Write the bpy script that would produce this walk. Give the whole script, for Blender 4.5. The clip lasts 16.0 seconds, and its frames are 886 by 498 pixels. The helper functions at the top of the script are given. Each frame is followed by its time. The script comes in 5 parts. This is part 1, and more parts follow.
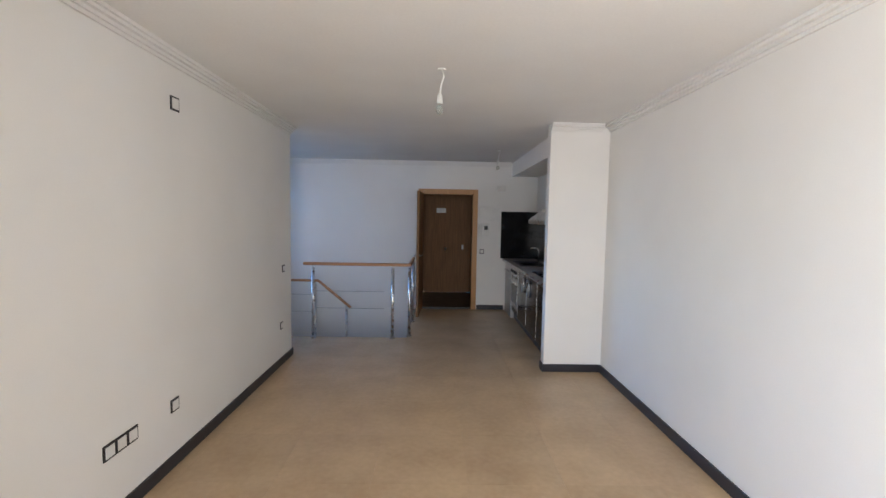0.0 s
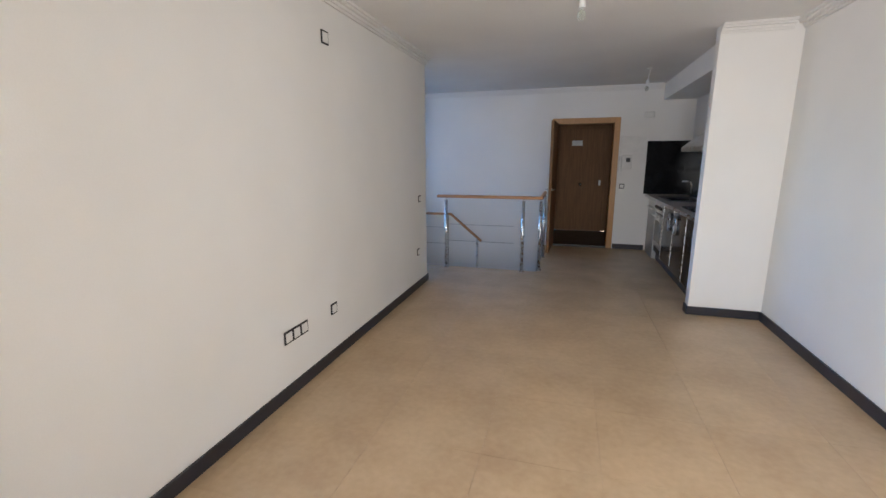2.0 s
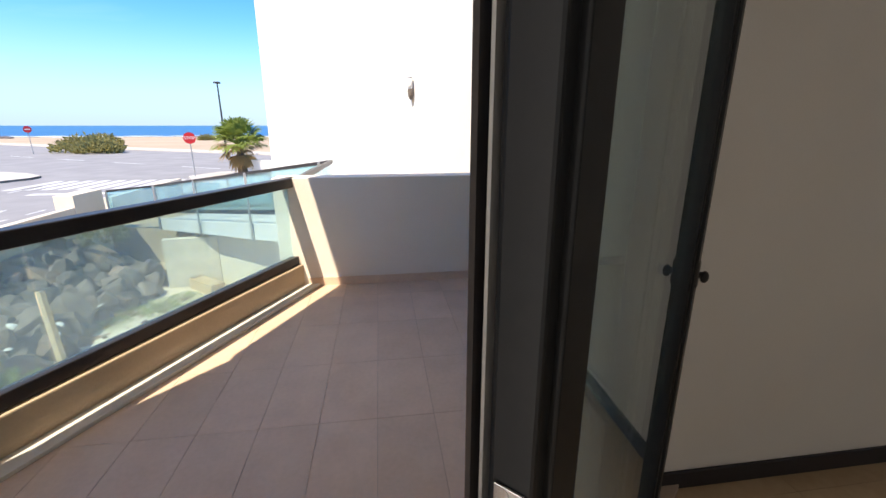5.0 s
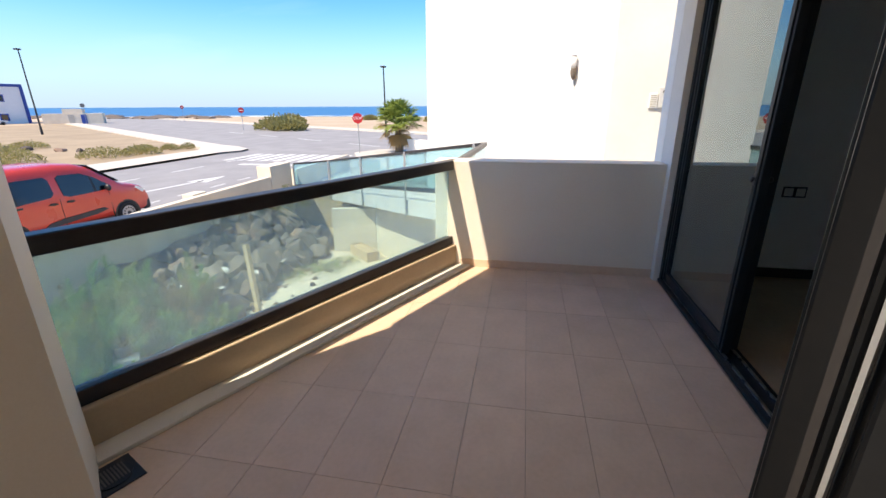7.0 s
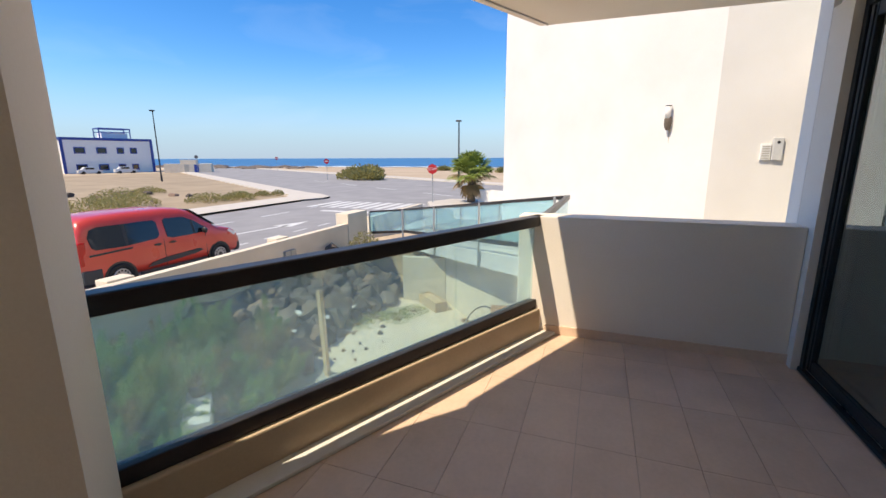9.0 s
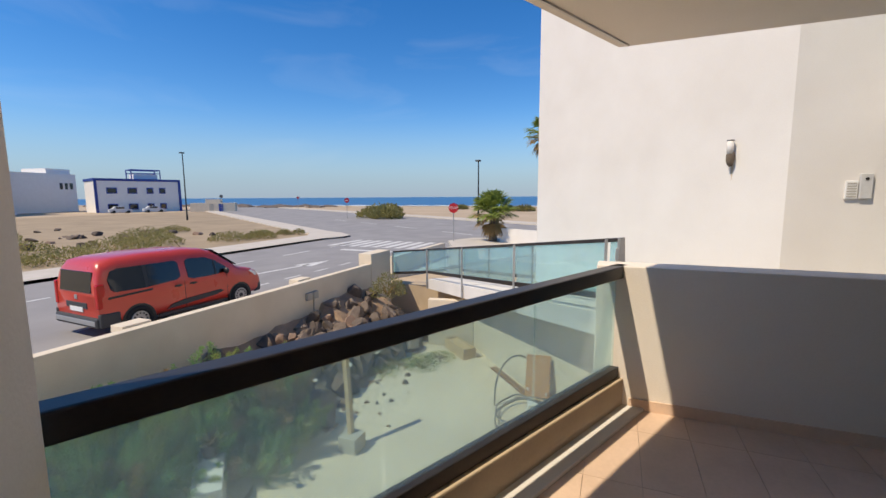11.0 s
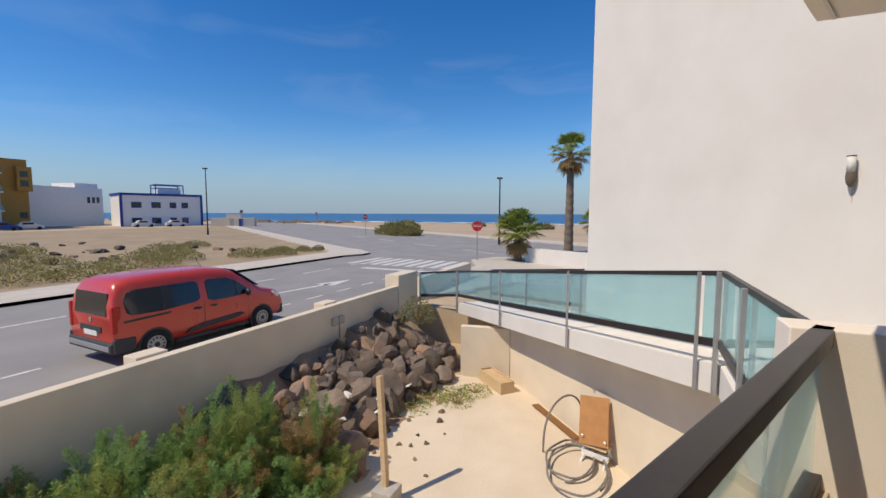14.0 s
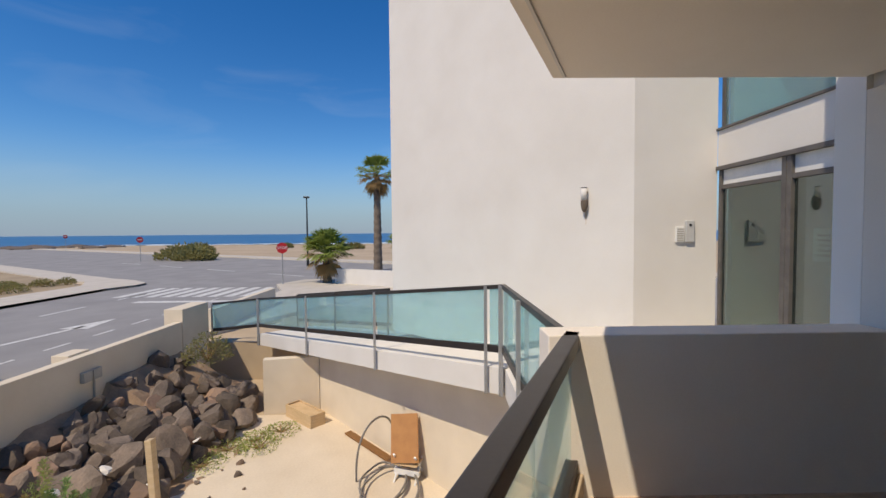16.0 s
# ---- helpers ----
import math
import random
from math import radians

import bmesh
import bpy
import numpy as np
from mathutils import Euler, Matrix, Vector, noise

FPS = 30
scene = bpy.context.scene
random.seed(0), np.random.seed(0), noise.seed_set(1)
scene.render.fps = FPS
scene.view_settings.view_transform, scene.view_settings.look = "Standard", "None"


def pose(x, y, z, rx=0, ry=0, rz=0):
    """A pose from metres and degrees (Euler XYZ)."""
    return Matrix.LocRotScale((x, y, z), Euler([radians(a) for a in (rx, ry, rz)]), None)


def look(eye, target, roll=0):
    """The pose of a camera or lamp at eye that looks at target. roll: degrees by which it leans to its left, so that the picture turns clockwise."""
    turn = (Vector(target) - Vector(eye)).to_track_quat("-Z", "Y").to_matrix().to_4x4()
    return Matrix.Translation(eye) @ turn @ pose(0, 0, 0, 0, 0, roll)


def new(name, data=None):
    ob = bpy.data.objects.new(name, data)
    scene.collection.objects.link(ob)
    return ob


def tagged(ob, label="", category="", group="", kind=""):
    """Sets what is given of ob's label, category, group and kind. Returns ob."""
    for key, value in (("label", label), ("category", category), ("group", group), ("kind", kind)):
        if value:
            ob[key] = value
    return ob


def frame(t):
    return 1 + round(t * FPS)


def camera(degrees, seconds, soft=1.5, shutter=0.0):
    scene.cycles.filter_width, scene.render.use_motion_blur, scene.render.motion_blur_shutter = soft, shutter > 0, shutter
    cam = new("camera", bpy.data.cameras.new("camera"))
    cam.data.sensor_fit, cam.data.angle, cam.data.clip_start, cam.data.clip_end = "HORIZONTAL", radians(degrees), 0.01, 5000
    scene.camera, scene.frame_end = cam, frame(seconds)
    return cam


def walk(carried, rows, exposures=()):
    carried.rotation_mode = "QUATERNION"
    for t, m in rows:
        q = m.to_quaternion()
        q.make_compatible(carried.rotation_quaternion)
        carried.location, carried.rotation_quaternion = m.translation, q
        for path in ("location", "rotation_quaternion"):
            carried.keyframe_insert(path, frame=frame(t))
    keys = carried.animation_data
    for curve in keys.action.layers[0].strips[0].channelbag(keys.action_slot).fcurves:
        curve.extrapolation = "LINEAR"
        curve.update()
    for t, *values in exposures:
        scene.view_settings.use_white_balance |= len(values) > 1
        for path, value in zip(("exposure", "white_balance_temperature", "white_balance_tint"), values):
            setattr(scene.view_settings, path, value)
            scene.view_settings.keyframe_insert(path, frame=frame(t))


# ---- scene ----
cam = camera(91.9, 16.0)

PATH = [
    (0, (1.674, -0.683, 1.599), (1.71, 1.312, 1.457), 1.0),
    (0.5, (1.685, -0.677, 1.574), (1.693, 1.317, 1.417), 0.6),
    (1, (1.694, -0.681, 1.549), (1.65, 1.308, 1.341), 0.6),
    (1.5, (1.672, -0.681, 1.514), (1.496, 1.289, 1.221), 0.4),
    (2, (1.668, -0.699, 1.481), (1.121, 1.18, 1.067), -0.2),
    (2.5, (1.598, -0.75, 1.478), (0.715, 0.96, 0.932), 0.3),
    (3, (1.525, -0.815, 1.475), (0.331, 0.678, 0.888), -0.7),
    (3.5, (1.427, -0.874, 1.462), (-0.008, 0.391, 0.876), -0.1),
    (4, (1.346, -0.93, 1.432), (-0.3, 0.064, 0.882), -0.8),
    (4.5, (1.316, -0.989, 1.446), (-0.51, -0.393, 0.889), -0.5),
    (5, (1.314, -1.027, 1.44), (-0.588, -0.751, 0.885), 0.0),
    (5.2, (1.312, -1.032, 1.443), (-0.601, -0.876, 0.88), -0.6),
    (7.3, (1.245, -1.172, 1.469), (-0.61, -1.586, 0.848), -0.2),
    (7.5, (1.202, -1.153, 1.471), (-0.646, -1.619, 0.865), -0.3),
    (8, (1.123, -1.148, 1.473), (-0.703, -1.735, 0.905), -0.1),
    (8.5, (1.04, -1.21, 1.454), (-0.78, -1.859, 0.937), 0.1),
    (9, (0.954, -1.356, 1.469), (-0.886, -2.021, 1.052), -0.2),
    (9.5, (0.861, -1.512, 1.483), (-0.995, -2.173, 1.141), -0.5),
    (10, (0.756, -1.592, 1.48), (-1.098, -2.28, 1.184), -0.5),
    (12.5, (0.192, -2.321, 1.475), (-1.627, -3.128, 1.271), -0.1),
    (13, (0.075, -2.427, 1.482), (-1.735, -3.255, 1.288), 0.1),
    (13.5, (0.004, -2.534, 1.504), (-1.801, -3.377, 1.323), 0.1),
    (14, (-0.032, -2.665, 1.54), (-1.853, -3.477, 1.375), 0.2),
    (14.5, (-0.085, -2.732, 1.561), (-1.935, -3.478, 1.413), 0.1),
    (15, (-0.132, -2.73, 1.574), (-2.037, -3.327, 1.453), 0.1),
    (15.5, (-0.168, -2.673, 1.583), (-2.137, -3.01, 1.494), -0.0),
    (16, (-0.22, -2.577, 1.58), (-2.218, -2.549, 1.503), -0.5),
]
walk(cam, [(t, look(eye, target, roll)) for t, eye, target, roll in PATH],
     [(0, 3.25, 6600, 8), (2.2, 3.3, 6600, 8), (2.55, 3.2, 6700, 9), (3.0, 2.5, 6700, 10), (3.5, 2.15, 6700, 10), (4, 1.75, 6900, 10), (4.5, 1.3, 7200, 10), (5, 1.1, 7400, 10), (7.5, 0.98, 7800, 10),
      (8.6, 0.75, 7800, 10), (9.5, 0.4, 7800, 10), (10.2, 0.25, 7800, 10), (12.4, 0.03, 7700, 10), (14.0, -0.07, 7700, 10), (16, -0.15, 7700, 10)])

# ---- light ----
SUN = Vector((0.566, -0.486, 1.0)).normalized()
world = bpy.data.worlds.new("world")
scene.world = world
world.use_nodes = True
wn = world.node_tree.nodes
sky = wn.new("ShaderNodeTexSky")
sky.sky_type, sky.sun_disc = "NISHITA", False
sky.sun_elevation = math.asin(SUN.z)
sky.sun_rotation = math.atan2(SUN.x, SUN.y)
sky.air_density, sky.dust_density, sky.ozone_density = 1.0, 0.0, 3.0
wn["Background"].inputs[1].default_value = 0.15
hs = wn.new("ShaderNodeHueSaturation")
hs.inputs["Saturation"].default_value = 1.4
tint = wn.new("ShaderNodeMix")
tint.data_type, tint.blend_type = "RGBA", "MULTIPLY"
tint.inputs[0].default_value = 1.0
tint.inputs[7].default_value = (0.65, 0.78, 1.0, 1)
world.node_tree.links.new(sky.outputs[0], hs.inputs["Color"])
world.node_tree.links.new(hs.outputs[0], tint.inputs[6])
tc, mp, nz, rp_, mx = (wn.new("ShaderNode" + k) for k in ("TexCoord", "Mapping", "TexNoise", "MapRange", "Mix"))
mp.inputs["Scale"].default_value = (2.2, 3.4, 11.0)
mp.inputs["Rotation"].default_value = (0.25, 0.15, 0.6)
nz.inputs["Scale"].default_value, nz.inputs["Detail"].default_value, nz.inputs["Distortion"].default_value = 1.3, 7, 0.6
rp_.inputs["From Min"].default_value, rp_.inputs["From Max"].default_value, rp_.inputs["To Max"].default_value = 0.55, 0.9, 0.09
mx.data_type = "RGBA"
mx.inputs[7].default_value = (6.0, 6.6, 7.2, 1)
ln = world.node_tree.links
ln.new(tc.outputs["Generated"], mp.inputs[0])
ln.new(mp.outputs[0], nz.inputs["Vector"])
ln.new(nz.outputs["Fac"], rp_.inputs[0])
ln.new(rp_.outputs[0], mx.inputs[0])
ln.new(tint.outputs[2], mx.inputs[6])
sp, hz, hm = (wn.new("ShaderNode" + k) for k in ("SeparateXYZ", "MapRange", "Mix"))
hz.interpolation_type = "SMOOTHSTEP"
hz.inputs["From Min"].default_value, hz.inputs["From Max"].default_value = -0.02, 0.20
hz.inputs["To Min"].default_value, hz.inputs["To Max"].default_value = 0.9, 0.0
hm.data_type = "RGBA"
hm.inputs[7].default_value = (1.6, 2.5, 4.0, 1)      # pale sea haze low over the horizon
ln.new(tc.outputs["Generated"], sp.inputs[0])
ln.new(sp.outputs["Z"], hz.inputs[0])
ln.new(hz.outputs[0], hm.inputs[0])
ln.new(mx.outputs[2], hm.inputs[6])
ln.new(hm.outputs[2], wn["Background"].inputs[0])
sun = new("sun", bpy.data.lights.new("sun", "SUN"))
sun.data.energy, sun.data.angle, sun.data.color = 3.9, radians(0.5), (1.0, 0.94, 0.85)
sun.matrix_world = look(SUN * 50, (0, 0, 0))
# daylight through the open half of the glazed front
day = new("daylight_front", bpy.data.lights.new("daylight_front", "AREA"))
day.data.shape, day.data.size, day.data.size_y = "RECTANGLE", 1.2, 2.1
day.data.energy, day.data.color = 14, (0.97, 0.97, 1.0)
day.matrix_world = look((1.70, -2.02, 1.2), (2.6, -1.2, 1.25))


# ---- materials ----
def mat(name, a, b=None, rough=0.7, scale=6.0, metal=0.0, bump=0.0, fine=60.0, rand=0.0, spec=0.5, coat=0.0, stretch=(1, 1, 1)):
    """A paint, stone, wood or metal: two colours mixed by noise at two scales, fine relief, piece-to-piece tint."""
    m = bpy.data.materials.new(name)
    m.use_nodes = True
    n, l = m.node_tree.nodes, m.node_tree.links
    p = n["Principled BSDF"]
    p.inputs["Metallic"].default_value = metal
    p.inputs["Specular IOR Level"].default_value = spec
    p.inputs["Coat Weight"].default_value = coat
    b = b or tuple(c * 0.86 for c in a)
    pos = n.new("ShaderNodeNewGeometry")
    mp = n.new("ShaderNodeMapping")
    mp.inputs["Scale"].default_value = stretch
    l.new(pos.outputs["Position"], mp.inputs[0])
    n1, n2 = n.new("ShaderNodeTexNoise"), n.new("ShaderNodeTexNoise")
    n1.inputs["Scale"].default_value, n1.inputs["Detail"].default_value = scale, 5
    n2.inputs["Scale"].default_value, n2.inputs["Detail"].default_value = fine, 3
    for q in (n1, n2):
        l.new(mp.outputs[0], q.inputs["Vector"])
    add = n.new("ShaderNodeMath")
    add.operation = "MULTIPLY_ADD"
    l.new(n2.outputs["Fac"], add.inputs[0])
    add.inputs[1].default_value = 0.45
    l.new(n1.outputs["Fac"], add.inputs[2])
    ramp = n.new("ShaderNodeValToRGB")
    ramp.color_ramp.elements[0].position, ramp.color_ramp.elements[1].position = 0.5, 0.95
    ramp.color_ramp.elements[0].color, ramp.color_ramp.elements[1].color = (*a, 1), (*b, 1)
    l.new(add.outputs[0], ramp.inputs[0])
    col = ramp.outputs[0]
    if rand:
        oi, mr, hs = n.new("ShaderNodeObjectInfo"), n.new("ShaderNodeMapRange"), n.new("ShaderNodeHueSaturation")
        mr.inputs["To Min"].default_value, mr.inputs["To Max"].default_value = 1 - rand, 1 + rand
        l.new(oi.outputs["Random"], mr.inputs[0])
        l.new(mr.outputs[0], hs.inputs["Value"])
        l.new(col, hs.inputs["Color"])
        col = hs.outputs[0]
    l.new(col, p.inputs["Base Color"])
    rr = n.new("ShaderNodeMapRange")
    rr.inputs["To Min"].default_value, rr.inputs["To Max"].default_value = max(0.03, rough - 0.08), min(1, rough + 0.08)
    l.new(n1.outputs["Fac"], rr.inputs[0])
    l.new(rr.outputs[0], p.inputs["Roughness"])
    if bump:
        bp = n.new("ShaderNodeBump")
        bp.inputs["Strength"].default_value, bp.inputs["Distance"].default_value = bump, 0.01
        l.new(add.outputs[0], bp.inputs["Height"])
        l.new(bp.outputs[0], p.inputs["Normal"])
    return m


def glass(name, tint, haze=0.0, ior=1.5):
    """A thin pane: tinted clear, mirrored by Fresnel, with a pale diffuse haze mixed in."""
    m = bpy.data.materials.new(name)
    m.use_nodes = True
    n, l = m.node_tree.nodes, m.node_tree.links
    n.remove(n["Principled BSDF"])
    tr, gl, df, fr = n.new("ShaderNodeBsdfTransparent"), n.new("ShaderNodeBsdfGlossy"), n.new("ShaderNodeBsdfDiffuse"), n.new("ShaderNodeLayerWeight")
    tr.inputs[0].default_value = (*tint, 1)
    gl.inputs["Roughness"].default_value = 0.01
    gl.inputs[0].default_value = (0.9, 0.95, 0.95, 1)
    df.inputs[0].default_value = (0.72, 0.84, 0.84, 1)
    fr.inputs["Blend"].default_value = 0.5
    pw, sc = n.new("ShaderNodeMath"), n.new("ShaderNodeMath")
    pw.operation, sc.operation = "POWER", "MULTIPLY_ADD"
    pw.inputs[1].default_value = 4.0
    base = ((ior - 1) / (ior + 1)) ** 2
    sc.inputs[1].default_value, sc.inputs[2].default_value = 0.75 - base, base
    l.new(fr.outputs["Facing"], pw.inputs[0])
    l.new(pw.outputs[0], sc.inputs[0])
    tl, dm = n.new("ShaderNodeBsdfTranslucent"), n.new("ShaderNodeMixShader")
    tl.inputs[0].default_value = df.inputs[0].default_value
    l.new(df.outputs[0], dm.inputs[1])
    l.new(tl.outputs[0], dm.inputs[2])
    m1, m2 = n.new("ShaderNodeMixShader"), n.new("ShaderNodeMixShader")
    nz = n.new("ShaderNodeTexNoise")
    nz.inputs["Scale"].default_value = 3.0
    mr = n.new("ShaderNodeMapRange")
    mr.inputs["To Min"].default_value, mr.inputs["To Max"].default_value = haze * 0.7, haze * 1.3
    l.new(nz.outputs["Fac"], mr.inputs[0])
    l.new(mr.outputs[0], m1.inputs[0])
    l.new(tr.outputs[0], m1.inputs[1])
    l.new(dm.outputs[0], m1.inputs[2])
    l.new(sc.outputs[0], m2.inputs[0])
    l.new(m1.outputs[0], m2.inputs[1])
    l.new(gl.outputs[0], m2.inputs[2])
    l.new(m2.outputs[0], n["Material Output"].inputs[0])
    return m


WHITE = mat("white_wall_paint", (0.80, 0.785, 0.76), (0.76, 0.745, 0.72), 0.65, 1.6, bump=0.10, fine=140)
CEIL = mat("ceiling_paint", (0.78, 0.765, 0.74), (0.72, 0.70, 0.68), 0.8, 1.2, bump=0.05)
CREAM = mat("cream_render", (0.83, 0.75, 0.655), (0.77, 0.685, 0.59), 0.85, 1.1, bump=0.25, fine=90)
CREAMW = mat("pale_render", (0.72, 0.685, 0.64), (0.665, 0.625, 0.575), 0.85, 1.3, bump=0.2, fine=90)
SAND_R = mat("sandy_render", (0.74, 0.64, 0.50), (0.66, 0.56, 0.43), 0.88, 1.4, bump=0.25, fine=80)
CURB = mat("tan_render", (0.62, 0.48, 0.33), (0.54, 0.41, 0.28), 0.8, 3, bump=0.15)
NAVY = mat("dark_baseboard", (0.022, 0.022, 0.03), (0.03, 0.03, 0.038), 0.35, 8)
FLOOR = mat("beige_floor_tile", (0.55, 0.40, 0.25), (0.43, 0.30, 0.18), 0.36, 2.6, rand=0.04, fine=24, bump=0.03)
GROUT = mat("floor_grout", (0.49, 0.355, 0.225), rough=0.8)
TILE = mat("terrace_tile", (0.72, 0.52, 0.385), (0.64, 0.455, 0.33), 0.55, 5, rand=0.05, fine=40, bump=0.06)
TGROUT = mat("terrace_grout", (0.50, 0.385, 0.30), rough=0.9)
ALU = mat("anthracite_aluminium", (0.012, 0.014, 0.017), (0.018, 0.020, 0.023), 0.45, 9, spec=0.25)
BRONZE = mat("dark_rail_metal", (0.035, 0.03, 0.03), (0.05, 0.043, 0.04), 0.42, 7, metal=0.3, bump=0.04)
GREYRAIL = mat("weathered_rail_metal", (0.11, 0.10, 0.095), (0.16, 0.145, 0.13), 0.55, 9, metal=0.3)
STEEL = mat("brushed_steel", (0.62, 0.61, 0.6), (0.5, 0.5, 0.5), 0.28, 20, metal=1.0)
OAK = mat("oak_trim", (0.50, 0.26, 0.095), (0.40, 0.195, 0.065), 0.42, 5, fine=40, stretch=(6, 6, 0.6))
DOORW = mat("walnut_door", (0.25, 0.115, 0.036), (0.17, 0.075, 0.022), 0.6, 5, fine=40, stretch=(7, 7, 0.5))
HANDR = mat("handrail_wood", (0.48, 0.24, 0.11), (0.38, 0.18, 0.08), 0.4, 6, stretch=(1, 8, 8))
BLACKG = mat("black_gloss_panel", (0.006, 0.006, 0.007), (0.009, 0.009, 0.010), 0.18, 4, spec=0.3)
COUNTER = mat("grey_worktop", (0.42, 0.38, 0.35), (0.33, 0.30, 0.28), 0.35, 40, fine=200)
PLASTIC = mat("white_plastic", (0.78, 0.77, 0.74), rough=0.4)
BLACKP = mat("black_plastic", (0.02, 0.02, 0.022), rough=0.4)
GLASS = glass("balustrade_glass", (0.78, 0.93, 0.91), 0.22)
TEAL = glass("ramp_rail_glass", (0.62, 0.85, 0.90), 0.22)
WGLASS = glass("window_glass", (0.92, 0.97, 0.945), 0.05, 1.5)
MGLASS = glass("solar_window_glass", (0.42, 0.55, 0.52), 0.03, 2.3)
ASPH = mat("asphalt", (0.31, 0.295, 0.285), (0.24, 0.23, 0.225), 0.9, 0.5, bump=0.2, fine=120)
RPAINT = mat("road_paint", (0.72, 0.71, 0.68), (0.5, 0.49, 0.47), 0.8, 5)
PAVE = mat("pale_paving", (0.58, 0.52, 0.45), (0.5, 0.45, 0.38), 0.9, 1.5, bump=0.1)
KERB = mat("dark_kerb_stone", (0.14, 0.13, 0.125), (0.09, 0.085, 0.08), 0.9, 3)
LOT = mat("stony_brown_lot", (0.40, 0.30, 0.19), (0.29, 0.22, 0.14), 0.95, 0.35, bump=0.4, fine=5)
DIRT = mat("dry_sandy_ground", (0.52, 0.40, 0.27), (0.40, 0.30, 0.20), 0.95, 0.12, bump=0.3, fine=1.5)
YARD = mat("yard_concrete_dust", (0.72, 0.61, 0.47), (0.61, 0.50, 0.37), 0.95, 0.9, bump=0.2, fine=25)
EARTH = mat("loose_brown_earth", (0.40, 0.27, 0.17), (0.26, 0.17, 0.11), 0.95, 2.5, bump=0.6, fine=25)
ROCK = mat("dark_lava_rock", (0.10, 0.078, 0.064), (0.21, 0.16, 0.125), 0.92, 3, bump=0.8, fine=28, rand=0.45)
ROCKR = mat("reddish_lava_rock", (0.30, 0.19, 0.13), (0.20, 0.14, 0.105), 0.92, 3, bump=0.8, fine=28, rand=0.3)
SEA = mat("sea_water", (0.012, 0.10, 0.24), (0.016, 0.12, 0.28), 0.35, 0.02, fine=0.15, bump=0.1)
FOAM = mat("surf", (0.75, 0.8, 0.8), rough=0.8)
RED = mat("red_car_paint", (0.62, 0.055, 0.03), (0.57, 0.048, 0.026), 0.3, 2, coat=0.6)
TYRE = mat("tyre_rubber", (0.018, 0.018, 0.018), rough=0.85)
CARPL = mat("dark_bumper_plastic", (0.045, 0.045, 0.047), rough=0.6)
CARGL = mat("car_window_glass", (0.012, 0.016, 0.017), rough=0.06, spec=0.7)
RIM = mat("steel_wheel", (0.42, 0.42, 0.42), rough=0.4, metal=0.5)
LAMPR = mat("red_lamp_lens", (0.5, 0.012, 0.01), rough=0.15)
BLUE = mat("cobalt_paint", (0.02, 0.06, 0.30), rough=0.6)
ORANGE = mat("ochre_render", (0.55, 0.27, 0.06), rough=0.85)
SIGNR = mat("sign_red", (0.55, 0.015, 0.02), rough=0.4)
GREEN = mat("feathery_green", (0.25, 0.39, 0.14), (0.17, 0.29, 0.09), 0.7, 3)
GREENL = mat("yellow_green_leaf", (0.34, 0.37, 0.12), (0.24, 0.28, 0.08), 0.7, 3)
DRYLEAF = mat("dry_brown_leaf", (0.42, 0.28, 0.13), (0.30, 0.2, 0.09), 0.8, 3)
BUSH = mat("dusty_bush_leaf", (0.30, 0.27, 0.10), (0.22, 0.2, 0.075), 0.8, 2)
PALMG = mat("palm_leaf", (0.27, 0.33, 0.08), (0.18, 0.24, 0.05), 0.6, 3)
BARK = mat("palm_bark", (0.22, 0.165, 0.12), (0.13, 0.10, 0.075), 0.95, 5, bump=0.8)
PINE = mat("pale_pine", (0.62, 0.45, 0.27), (0.52, 0.36, 0.2), 0.6, 5, stretch=(1, 1, 6))
RUSTY = mat("orange_brown_board", (0.46, 0.22, 0.075), (0.38, 0.17, 0.06), 0.6, 5)
CONC = mat("grey_concrete", (0.48, 0.44, 0.38), (0.38, 0.35, 0.30), 0.95, 7, bump=0.4)
PIPE = mat("grey_conduit", (0.22, 0.2, 0.18), rough=0.6)
TERRA = mat("brown_pot", (0.24, 0.17, 0.13), rough=0.8)



def leafy(m, colour):
    """Lets light through thin leaves."""
    n, l = m.node_tree.nodes, m.node_tree.links
    tl, mx_ = n.new("ShaderNodeBsdfTranslucent"), n.new("ShaderNodeMixShader")
    tl.inputs[0].default_value = (*colour, 1)
    mx_.inputs[0].default_value = 0.42
    l.new(n["Principled BSDF"].outputs[0], mx_.inputs[1])
    l.new(tl.outputs[0], mx_.inputs[2])
    l.new(mx_.outputs[0], n["Material Output"].inputs[0])


leafy(GREEN, (0.36, 0.52, 0.18))
leafy(GREENL, (0.50, 0.56, 0.18))
leafy(DRYLEAF, (0.45, 0.31, 0.14))
leafy(PALMG, (0.30, 0.36, 0.08))
leafy(BUSH, (0.32, 0.29, 0.11))


# ---- mesh helpers ----
def mesh_of(name, bm, material):
    me = bpy.data.meshes.new(name)
    bmesh.ops.recalc_face_normals(bm, faces=bm.faces)
    bm.to_mesh(me)
    bm.free()
    me.materials.append(material)
    return me


def part(name, bm, material, parent=None, label="", smooth=False):
    ob = new(name, mesh_of(name, bm, material))
    if smooth:
        for p in ob.data.polygons:
            p.use_smooth = True
    ob.parent = parent
    return tagged(ob, label) if label else ob


def thing(name, label, category, m=None, group=""):
    ob = new(name)
    ob.empty_display_size = 0.1
    ob.matrix_world = m or Matrix()
    return tagged(ob, label, category, group)


def setting(name, bm, material, label="", category=""):
    return tagged(part(name, bm, material), label or name.replace("_", " "), category or name.split("_")[0], kind="structure")


